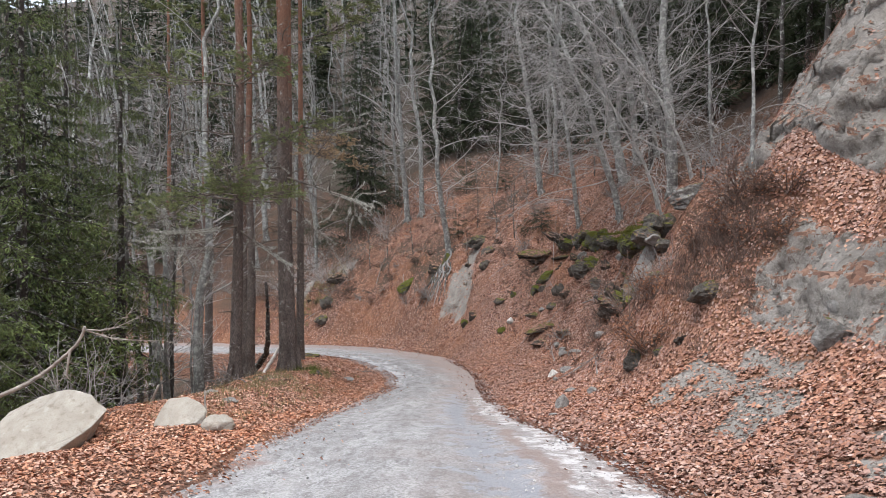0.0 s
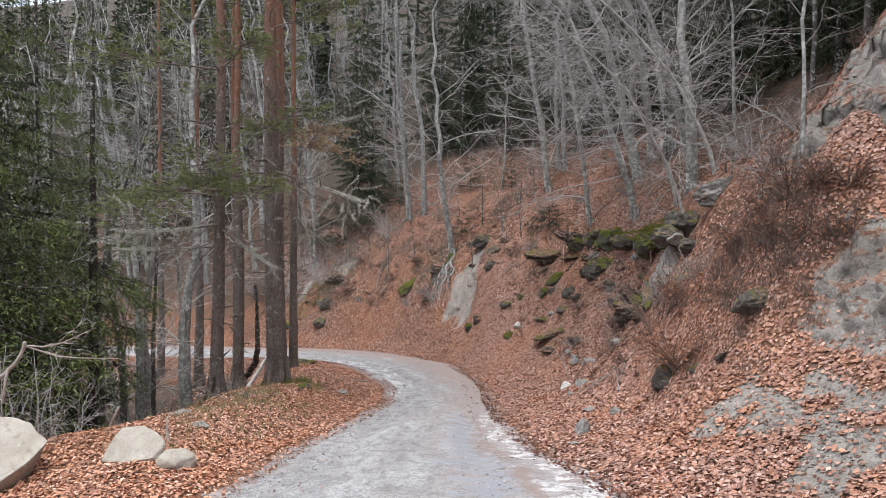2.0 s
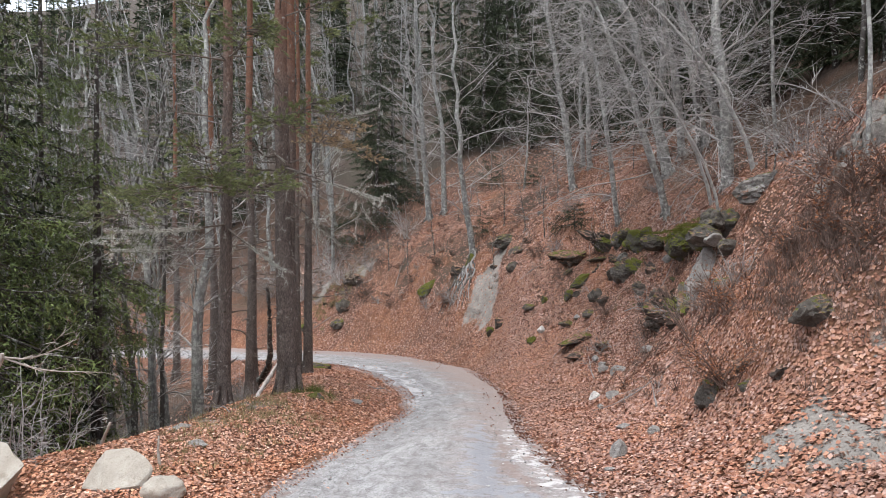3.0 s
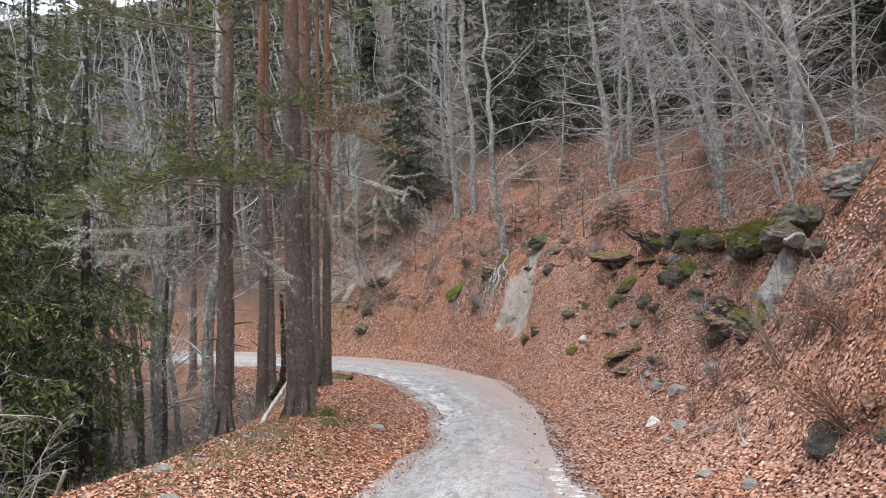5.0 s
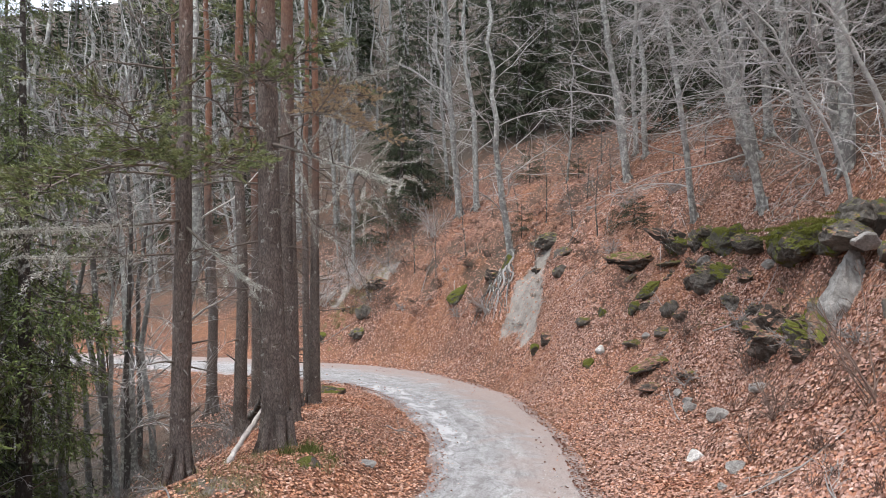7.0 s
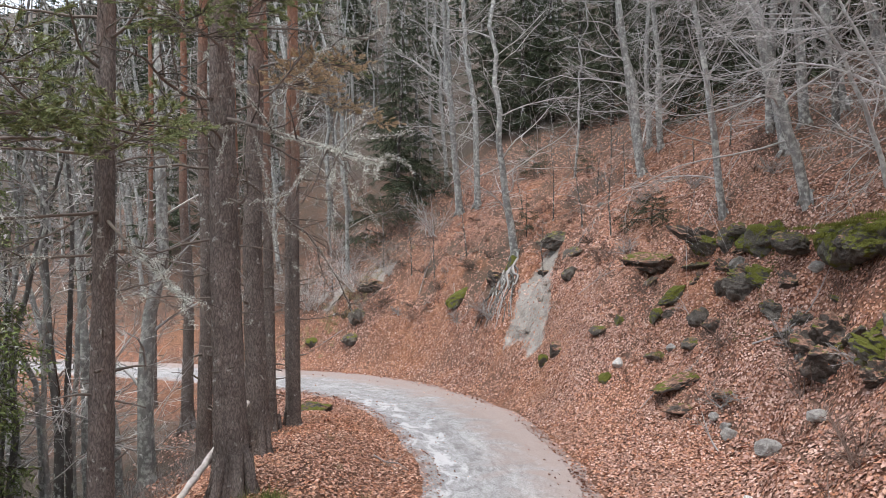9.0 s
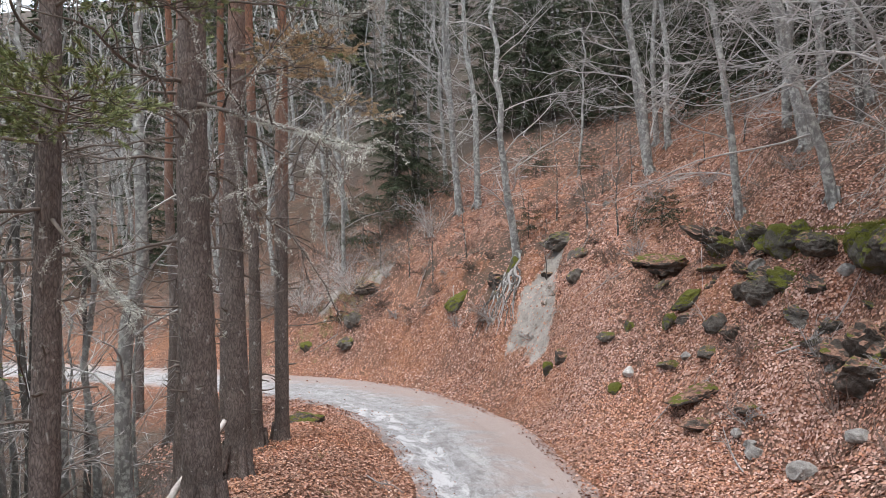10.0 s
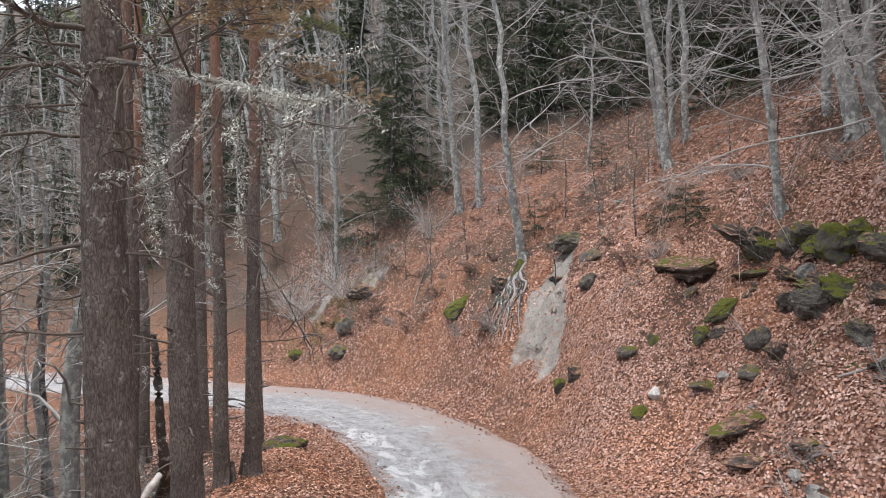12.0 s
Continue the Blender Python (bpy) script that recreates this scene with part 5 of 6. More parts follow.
for k in range(13):
    f = .06 + .86 * k / 12
    x, y, z = (float(q) for q in brow(f))
    size = (rng.uniform(.2, .36), rng.uniform(.26, .42), rng.uniform(.19, .32))
    rock("ledge_slab", 500 + k, x + .08 + rng.normal() * .12, y + rng.normal() * .12, size, (ROCK_GREEN, ROCK_GREEN, LEDGE_ROCK)[k % 3] if 2 < k < 11 else ROCK_MOSS,
         "overhanging rock slab padded with green moss" if k % 3 == 0 else "overhanging dark rock slab of the mossy ledge", "rock", .5, rng.uniform(0, 180), (rng.normal() * 8, 8 + rng.normal() * 8), z=z - .12 + rng.normal() * .09, group="slabs of the mossy ledge", detail=4, jag=.42)
LEDGE = [rock_mesh("ledge_rock", 20 + k, (.34, .27, .24), (ROCK_DARK, ROCK_MOSS, ROCK_GREEN, ROCK_GREEN, ROCK_MOSS, ROCK_DARK)[k], .7, 0, 4, .35) for k in range(6)]
rng = np.random.default_rng(12)
for k in range(30):
    f = k / 29
    x, y = brow(f)[0] - .30 + rng.normal() * .12, brow(f)[1] + rng.normal() * .15
    j, m = rng.integers(6), rng.uniform(.4, 1.25)
    ob = new("ledge_rock", LEDGE[j])
    ob.matrix_basis = Matrix.LocRotScale((x, y, height(x, y) + rng.uniform(-.22, -.05)), Euler(rng.uniform(-.6, .6, 2).tolist() + [rng.uniform(0, 6.3)]), (m * rng.uniform(.8, 1.5), m, m * rng.uniform(.6, 1.0)))
    tagged(ob, ("dark damp rock of the ledge", "dark mossy rock of the ledge", "rock of the ledge under a cushion of moss", "rock of the ledge under a cushion of moss", "dark mossy rock of the ledge", "dark damp rock of the ledge")[j], "rock", "rocks of the mossy ledge")
rock("flat_rock", 41, 3.31, 23.05, (.76, .5, .27), ROCK_DARK, "flat dark overhanging rock on the leaf slope", "rock", .3, 8, (8, 0), jag=.42, detail=4)
rock("rock", 42, 4.58, 17.73, (.42, .36, .30), ROCK_DARK, "dark rough rock in the earthy hollow of the bank", "rock", .42, 20, jag=.5, detail=4)
rock("rock", 43, 4.52, 17.09, (.40, .34, .34), ROCK_DARK, "dark damp rock on the bank", "rock", .42, 80, jag=.5, detail=4)
rock("rock", 40, 4.38, 17.72, (.2, .16, .2), ROCK, "grey split stone below a dark rock", "rock", .4, 30, jag=.5)
rock("rock", 39, 4.28, 17.11, (.14, .12, .18), ROCK, "grey split stone below a dark rock", "rock", .4, 75, jag=.5)
rock("rock", 44, 3.28, 21.05, (.42, .19, .18), ROCK_GREEN, "long moss-covered rock on the leaf slope", "rock", .3, -8, (0, -30), jag=.3, detail=4)
rock("rock", 45, 2.91, 21.0, (.20, .16, .20), ROCK_GREEN, "moss-covered rock on the leaf slope", "rock", .35, 38, (0, -22), jag=.4)
rock("rock", 46, 4.18, 19.75, (.36, .3, .27), ROCK_MOSS, "grey rock among leaves below the ledge", "rock", .35, 10, jag=.5, detail=4)
rock("rock", 38, 3.97, 20.28, (.19, .17, .21), ROCK_DARK, "dark rock among leaves below the ledge", "rock", .35, 40, jag=.5)
rock("rock", 37, 4.27, 20.28, (.2, .18, .19), ROCK, "grey block below the mossy ledge", "rock", .4, 20, jag=.5)
rock("rock", 36, 4.99, 18.67, (.14, .12, .11), PALE_STONE, "pale stone under the ledge", "stone", .35, 20, jag=.3)
rock("rock", 35, 4.67, 18.89, (.24, .16, .12), ROCK_DARK, "dark flat stone under the ledge", "rock", .4, 10, jag=.5)
rock("rock", 47, 3.5, 20.16, (.22, .2, .25), ROCK_MOSS, "dark mossy rock among leaves", "rock", .35, 60, jag=.5)
rock("rock", 48, 3.66, 19.79, (.22, .2, .19), ROCK_DARK, "dark mossy rock among leaves", "rock", .35, 20, jag=.5)
rock("rock", 64, 3.31, 19.88, (.32, .2, .14), ROCK_MOSS, "flat mossy rock among leaves", "rock", .4, 10, jag=.5)
rock("rock", 49, 2.9, 19.17, (.56, .26, .17), ROCK_DARK, "dark slab half buried in leaves", "rock", .4, 25, (0, -12), jag=.5, detail=4)
rock("rock", 50, 2.77, 18.5, (.34, .2, .13), ROCK_DARK, "dark flat stone in leaves", "rock", .42, 5, jag=.5)
rock("rock", 34, 3.3, 18.08, (.24, .14, .08), ROCK_DARK, "dark flat stone in leaves", "rock", .42, 15, jag=.5)
rock("rock", 51, .75, 22.86, (.2, .15, .19), ROCK_GREEN, "mossy stone at the foot of the bank", "rock", .35, 50, (0, -28), jag=.4)
rock("rock", 33, 1.04, 22.66, (.24, .18, .2), ROCK_DARK, "dark stone at the foot of the bank", "rock", .4, 20, (0, -20), jag=.5)
rock("rock", 52, 2.31, 21.79, (.16, .14, .16), ROCK_GREEN, "moss-covered stone on the leaf slope", "rock", .35, 20, jag=.4)
rock("rock", 66, 1.86, 21.82, (.22, .16, .13), ROCK_MOSS, "mossy stone on the leaf slope", "rock", .4, 0, jag=.5)
rock("rock", 53, 1.82, 20.69, (.14, .12, .16), ROCK_GREEN, "small mossy stone on the leaf slope", "rock", .35, 20, jag=.5)
rock("rock", 54, 2.8, 20.39, (.33, .16, .1), ROCK_MOSS, "mossy stone on the leaf slope", "rock", .38, 0, jag=.5)
rock("rock", 65, 3.15, 20.84, (.2, .15, .15), ROCK_DARK, "dark stone under a mossy rock", "rock", .35, 0, jag=.4)
rock("rock", 55, -1.54, 29.0, (.56, .26, .36), ROCK_GREEN, "mossy rock on the eroded bank", "rock", .4, 30, (0, -30), jag=.5, detail=4)
rock("rock", 56, 1.55, 27.7, (.66, .4, .3), ROCK_MOSS, "dark rock at the top of the washed-out earth", "rock", .4, 10, jag=.5, detail=4)
rock("rock", 57, 1.55, 24.6, (.34, .2, .28), ROCK_MOSS, "mossy rock beside the washed-out earth", "rock", .4, 50, jag=.5)
rock("rock", 32, 1.75, 25.6, (.34, .22, .28), ROCK_MOSS, "mossy rock beside the washed-out earth", "rock", .4, 10, jag=.5)
rock("rock", 67, -.35, 28.4, (.55, .4, .36), ROCK_DARK, "dark earthy rock behind the bared roots", "rock", .45, 50, jag=.5, detail=4)
rock("rock", 31, .15, 28.45, (.30, .26, .42), ROCK_GREEN, "moss-grown root mound at the beech foot", "rock", .4, 20, jag=.4)
rock("rock", 68, 4.6, 20.1, (.34, .3, .38), ROCK_GREEN, "rounded rock thick with bright moss", "rock", .3, 50, jag=.25, detail=4)
rock("rock", 30, 4.0, 21.28, (.36, .26, .26), ROCK_GREEN, "rock under a cushion of bright moss", "rock", .35, 15, jag=.3, detail=4)
rock("rock", 29, 5.3, 18.0, (.66, .5, .42), ROCK_GREEN, "broad ledge rock thick with moss", "rock", .38, 70, jag=.35, detail=4)
rock("rock", 28, 5.25, 16.9, (.5, .4, .36), ROCK_GREEN, "ledge rock hung with moss", "rock", .4, 30, jag=.4, detail=4)
rock("rock", 27, -5.31, 33.2, (.75, .4, .34), ROCK_DARK, "dark earth and rock laid bare on the far bank", "rock", .45, 10, jag=.5, detail=4)
rock("rock", 26, -5.65, 32.3, (.44, .3, .36), ROCK_MOSS, "mossy rock on the far bank", "rock", .42, 40, jag=.5)
rock("rock", 25, -5.76, 31.6, (.38, .3, .28), ROCK_MOSS, "mossy stone at the foot of the far bank", "rock", .42, 10, jag=.5)
rock("rock", 24, -7.6, 32.8, (.3, .24, .34), ROCK_GREEN, "mossy stone at the foot of the far bank", "rock", .4, 10, jag=.5)
rock("rock_outcrop", 69, 4.32, 16.9, (.40, .32, .28), ROCK_DARK, "dark rough rock in the leaf bank", "rock", .42, 15, jag=.42, detail=4)
rock("rock", 58, 4.3, 13.2, (.3, .26, .22), ROCK_MOSS, "grey rock on the bank", "rock", .45, 20, jag=.4)
rock("rock", 59, 3.53, 8.79, (.26, .22, .2), ROCK_MOSS, "grey rock in the leaf bank", "rock", .38, 20, jag=.45, detail=4)
rock("rock", 60, 3.19, 8.89, (.14, .12, .1), ROCK_DARK, "dark stone in the leaf bank", "rock", .4, 50, jag=.4)
rock("rock", 61, 2.94, 10.05, (.22, .2, .18), ROCK_MOSS, "grey crumbling rock in the leaf bank", "rock", .4, 10, jag=.4)
rock("rock", 23, 3.17, 9.77, (.15, .12, .1), ROCK_DARK, "dark stone in the leaf bank", "rock", .4, 70, jag=.4)
rock("rock", 62, 3.88, 6.55, (.18, .2, .26), ROCK, "upright grey rock in the leaf bank", "rock", .38, 30, (10, 0), jag=.5)
rock("rock", 22, 4.14, 6.89, (.12, .12, .14), PALE_STONE, "pale stone in the leaf bank", "rock", .38, 30, jag=.4)
# loose stones along the right edge
STONES = [(1.72, 9.45, .13, .10, .15, 0, 0), (2.13, 20.9, .14, .12, .13, 1, 20), (2.49, 14.8, .13, .10, .13, 1, 0), (2.49, 13.25, .15, .11, .11, 0, 30), (3.23, 16.23, .20, .15, .14, 0, 10),
          (2.12, 10.98, .13, .09, .06, 0, 0), (2.33, 10.27, .12, .09, .07, 0, 50), (3.19, 17.72, .12, .09, .1, 0, 0), (1.5, 8.9, .09, .06, .04, 0, 0), (3.08, 17.9, .10, .09, .09, 0, 0),
          (3.03, 20.28, .11, .1, .09, 0, 70), (3.24, 17.61, .18, .15, .15, 0, 40), (3.82, 16.01, .18, .14, .11, 0, 0), (2.2, 12.9, .08, .08, .06, 0, 0)]
for k, (x, y, a, b, c, white, turn) in enumerate(STONES):
    rock("stone", 70 + k, x, y, (a, b, c), WHITE_STONE if white else PALE_STONE, "white angular stone lying in brown leaves" if white else "pale grey stone lying in brown leaves", "stone", .3, turn, group="stones by the road", detail=2, jag=.3)


# stones half buried in the bank
RUBBLE = [rock_mesh("rock", 900 + k, (.22, .17, .15), (ROCK_DARK, ROCK_MOSS, ROCK, ROCK_MOSS, ROCK_DARK, ROCK_GREEN)[k], .75, 0, 3) for k in range(6)]
rng = np.random.default_rng(55)
count = 0
while count < 12:
    x, y = rng.uniform(-8, 7.5), rng.uniform(9, 34)
    s, u = along([x], [y])
    v = u[0] - half_width(s)[1][0]
    if not (1.3 < v < 7) or s[0] > 36 or fractal(np.array([x]), np.array([y]), 2.2, 2, 57)[0] < .05 + .2 * abs(v - 3.5) / 2:
        continue
    k, m = rng.integers(6), rng.uniform(.3, 1.2) ** 1.3
    ob = new("rock", RUBBLE[k])
    ob.matrix_basis = Matrix.LocRotScale((x, y, height(x, y) - .06 * m), Euler(rng.uniform(-.5, .5, 2).tolist() + [rng.uniform(0, 6.3)]), (m, m, m * rng.uniform(.6, 1.1)))
    tagged(ob, ("dark damp stone half buried in leaves", "mossy dark stone half buried in leaves", "grey stone half buried in leaves", "mossy dark stone half buried in leaves", "dark damp stone half buried in leaves", "green moss-covered stone in the leaves")[k], "rock", "stones in the bank")
    count += 1


# ---- dead wood ----
def log(name, pts, r0, r1, material, label, forks=()):
    rng = np.random.default_rng(len(pts) * 7 + int(r0 * 1000))
    ob = thing(name, *pts[0], label, "fallen branch" if r0 < .06 else "log")
    base = np.array(pts[0])
    t = Tubes()
    stem = spline([tuple(np.array(p) - base) for p in pts], .06)
    stem[1:-1] += rng.normal(size=(len(stem) - 2, 3)) * r0 * .08
    t.tube(stem, r0, r1, 10, .14, 1, rng)
    part("stem", t.mesh("stem", material), ob)
    for line, a, b in forks:
        t = Tubes()
        q = spline([tuple(np.array(p) - base) for p in line], .08)
        t.tube(q, a, b, 6, .08, 1, rng)
        sprays(t, q, a, rng, 7, .35, 2)
        part("fork", t.mesh("fork", material), ob)
    return ob


log("fallen_branch", [(-5.45, 8.05, .42), (-5.05, 8.15, .62), (-4.7, 8.25, .92), (-4.55, 8.3, 1.12), (-4.5, 8.28, 1.26)], .027, .018, DRY_WOOD, "pale barkless broken branch leaning behind the boulder",
    [([(-4.66, 8.25, .98), (-4.66, 8.2, .8), (-4.68, 8.2, .62)], .018, .01), ([(-4.52, 8.3, 1.22), (-4.2, 8.3, 1.22), (-3.8, 8.4, 1.4)], .012, .003), ([(-4.52, 8.3, 1.22), (-4.1, 8.3, 1.1), (-3.5, 8.3, 1.08)], .012, .003)])
log("fallen_log", [(-3.76, 13.0, -.62), (-3.72, 13.6, -.34), (-3.66, 14.3, -.05), (-3.58, 15.0, .26), (-3.56, 15.3, .40)], .042, .03, BIRCH_LOG, "pale peeling log leaning against a pine foot")
log("fallen_log", [(-5.4, 18.6, -1.2), (-4.95, 18.1, -.75), (-4.7, 17.6, -.35), (-4.6, 17.3, .5), (-4.62, 17.2, 1.4)], .09, .04, DARK_BARK, "dark crooked broken trunk leaning among the pines")
log("fallen_branch", [(-4.6, 9.6, -.6), (-4.3, 9.5, -.2), (-4.15, 9.45, .1), (-4.05, 9.4, .3)], .035, .015, DRY_WOOD, "pale broken stub sticking up from the slope")
log("fallen_branch", [(-3.05, 8.5, .1), (-3.08, 8.53, .26), (-3.09, 8.56, .4)], .018, .008, DRY_WOOD, "pale broken stub beside a boulder")

# roots laid bare under the beech on the bend
roots = thing("tree_roots", .1, 28.0, height(.1, 28.0), "bare grey roots hanging over the washed-out bank", "roots")
for k in range(16):
    rng = np.random.default_rng(600 + k)
    t = Tubes()
    g = k / 15
    x0, y0, x1, y1 = .32 - .5 * g, 28.2 + .35 * g, .05 - .95 * g + rng.normal() * .08, 25.9 + 1.2 * g + rng.normal() * .15
    pts = []
    for j in range(9):
        f = j / 8
        x, y = x0 + (x1 - x0) * f + rng.normal() * .06, y0 + (y1 - y0) * f + rng.normal() * .06
        pts.append((x - .1, y - 28.0, height(x, y) + .03 + .06 * math.sin(f * 3.1) * rng.uniform(.0, 1.2) - roots.location.z))
    t.tube(spline(pts, .12), rng.uniform(.025, .06), .008, 6, .1, 1, rng)
    part("root", t.mesh("root", TWIG if k % 3 == 1 else DARK_BARK), roots)


# ---- bushes, tufts and young growth ----
def bush(name, seed, x, y, r, h, label, category, twig, leaf=None, leaf_count=0, stems=14, leaf_size=.06):
    rng = np.random.default_rng(seed)
    ob = thing(name, x, y, height(x, y), label, category)
    green = Tubes()
    for k in range(stems):
        wood = Tubes()
        a = rng.uniform(0, 6.28)
        q = bent((rng.normal() * r * .15, rng.normal() * r * .15, -.05), (math.cos(a) * r, math.sin(a) * r, h * rng.uniform(.5, 1.1)), h * rng.uniform(.7, 1.25), 6, rng, .14, .03)
        wood.tube(q, .010, .003, 4)
        sprays(wood, q, .006, rng, 6, h * .42, 2, thin=.0035)
        part("stem", wood.mesh("stem", twig, False), ob)
        if leaf_count:
            t = rng.uniform(.25, 1, leaf_count // stems)
            c = np.array([pick(q, min(v, .99))[0] for v in t]) + rng.normal(size=(len(t), 3)) * h * .10
            green.leaves(c, leaf_size, rng)
    if leaf_count:
        part("leaves", green.mesh("leaves", leaf, False), ob, kind="stuff")
    return ob


bush("dry_shrub", 701, 3.05, 9.9, .55, .75, "brown withered shrub on the leaf bank", "shrub", BROWN_TWIG, BROWN_LEAF, 1300, 22, .034)
bush("dry_shrub", 702, 3.5, 10.9, .5, .7, "brown withered shrub on the leaf bank", "shrub", BROWN_TWIG, BROWN_LEAF, 1000, 18, .034)
bush("bare_bush", 703, 3.45, 12.2, .5, 1.3, "leafless dark-twigged bush on the bank", "bush", BROWN_TWIG, None, 0, 14)
bush("bare_bush", 704, -.55, 26.9, .6, .9, "leafless grey twiggy bush on the bank", "bush", TWIG, None, 0, 16)
bush("bare_bush", 705, -6.0, 33.4, 1.0, 1.6, "leafless overhanging bush on the far bank", "bush", PALE_TWIG, None, 0, 26)
bush("bare_bush", 706, -8.2, 34.6, 1.2, 2.2, "leafless overhanging bush on the far bank", "bush", PALE_TWIG, None, 0, 28)
bush("bare_bush", 707, -4.7, 31.9, .7, .9, "brown twiggy bush on the leaf slope", "bush", BROWN_TWIG, BROWN_LEAF, 120, 18)
bush("bare_bush", 708, -4.9, 8.9, .6, 1.3, "thin bare twigs behind the boulder", "bush", TWIG, None, 0, 12)
bush("bare_bush", 709, -5.2, 9.9, .8, 1.3, "thin bare twigs on the slope below the verge", "bush", TWIG, None, 0, 16)
bush("bare_bush", 710, 5.7, 13.6, .8, 1.3, "bare twigs above the outcrop", "bush", TWIG, None, 0, 20)
bush("bare_bush", 711, -10, 36.0, 1.2, 2.0, "leafless bush on the far bank", "bush", TWIG, None, 0, 26)
bush("bare_bush", 712, 3.6, 25.6, .6, .8, "leafless bush on the leaf slope", "bush", TWIG, None, 0, 18)
bush("bare_bush", 713, -6.6, 21.5, .8, 1.2, "bare brushwood down in the gully", "bush", TWIG, None, 0, 22)
bush("bare_bush", 714, -9.0, 22.0, .9, 1.3, "bare brushwood down in the gully", "bush", BROWN_TWIG, None, 0, 22)
bush("bare_bush", 715, 5.4, 12.3, .6, 1.1, "bare twigs with a few withered leaves", "bush", TWIG, BROWN_LEAF, 200, 16)


for k, (x, y) in enumerate([(-5.2, 34.6), (-6.9, 36.3), (-9.4, 35.2), (-11.6, 36.6), (-7.8, 38.2), (-4.2, 35.6), (-13.5, 38.0), (-2.9, 34.0), (-10.2, 38.8)]):
    bush("bare_bush", 730 + k, x, y, 1.1, 1.5 + .35 * (k % 3), "grey leafless thicket hanging over the far bank", "bush", (TWIG, PALE_TWIG, BROWN_TWIG)[k % 3], None, 0, 18)


for k, (x, y) in enumerate([(-3.3, 30.7), (-4.5, 31.9), (-2.3, 30.0), (-6.3, 32.9), (-3.1, 31.9), (-1.3, 29.6), (-5.4, 31.9), (-4.0, 33.0), (-.7, 30.0), (2.3, 25.6)]):
    bush("dry_shrub", 760 + k, x, y, .5, .38 + .08 * (k % 3), "dark low brushwood on the far bank", "shrub", DARK_TWIG, BROWN_LEAF, 80, 14, .03)


def sapling(seed, x, y, tall, label="thin leafless sapling on the leaf slope"):
    tree = bare_tree("bare_sapling", seed, tall, .014 + .004 * tall, DARK_BARK, TWIG, label, "sapling", (-.04, -.05), 0, .2, 7, 4, tall * .32, 2, .03, .003, 3, 6)
    tree.matrix_basis = pose(x, y, height(x, y))
    return tagged(tree, group="saplings on the slope")


rng = np.random.default_rng(91)
for k, (x, y) in enumerate([(1.0, 26.6), (1.5, 29.0), (2.2, 27.2), (3.0, 29.5), (-2.6, 31.0), (-3.6, 32.4), (.6, 31.6), (2.7, 25.2), (3.4, 27.0), (5.6, 24.6), (5.2, 26.3), (-1.4, 30.4), (-5.0, 34.2), (-7.4, 35.2), (6.3, 16.2), (5.9, 15.0), (3.9, 32.0), (-.4, 33.0)]):
    sapling(950 + k, x, y, rng.uniform(1.2, 3.2))


def young_spruce(x, y, tall, wide, seed, label):
    rng = np.random.default_rng(seed)
    tree = thing("young_spruce", x, y, height(x, y), label, "young spruce", "young spruces on the slope")
    tk = Tubes()
    tk.tube(np.array([[0, 0, -.1], [0, 0, tall * .5], [0, 0, tall]]), .02, .004, 6)
    part("trunk", tk.mesh("trunk", SPRUCE_BARK), tree)
    for i in range(14):
        t = (i + .5) / 14
        wood, green = BOUGHS_DARK[rng.integers(len(BOUGHS))]
        b = part("bough", wood, tree)
        k = wide * (1 - .8 * t) * rng.uniform(.7, 1.15)
        b.matrix_local = Matrix.LocRotScale((0, 0, tall * (.08 + .85 * t)), Euler((0, -.4 + rng.normal() * .1, i * 2.4)), (k, k, k))
        part("needles", green, b, kind="stuff")
    return tree


young_spruce(.65, 29.6, 1.5, .75, 801, "small dark spruce beside the beech")
young_spruce(1.2, 34.6, 2.2, 1.0, 802, "small dark spruce on the leaf slope")
young_spruce(3.6, 24.4, .95, 1.0, 803, "low spreading dark spruce on the leaf slope")
young_spruce(3.0, 32.0, 1.1, .7, 804, "small spruce on the leaf slope")
young_spruce(-6.3, 37.2, 3.4, 1.9, 805, "dark spruce at the edge of the far bank")
young_spruce(-4.6, 36.5, 2.6, 1.6, 806, "dark spruce at the edge of the far bank")
young_spruce(-3.2, 37.5, 2.4, 1.5, 807, "dark spruce at the edge of the far bank")


def tufts(name, seed, spots, material, label, size=.12, blades=60, lean=(0, 0, 1), width=.007):
    rng = np.random.default_rng(seed)
    t = Tubes()
    for x, y, *z in spots:
        z = z[0] if z else height(x, y)
        root = np.array([x, y, z]) + rng.normal(size=(blades, 3)) * (.05, .05, 0)
        tip = root + rng.normal(size=(blades, 3)) * size * .5 + np.array(lean) * size
        t.blades(root, tip, width, rng)
    return tagged(new(name, t.mesh(name, material, False)), label, "grass", kind="stuff")


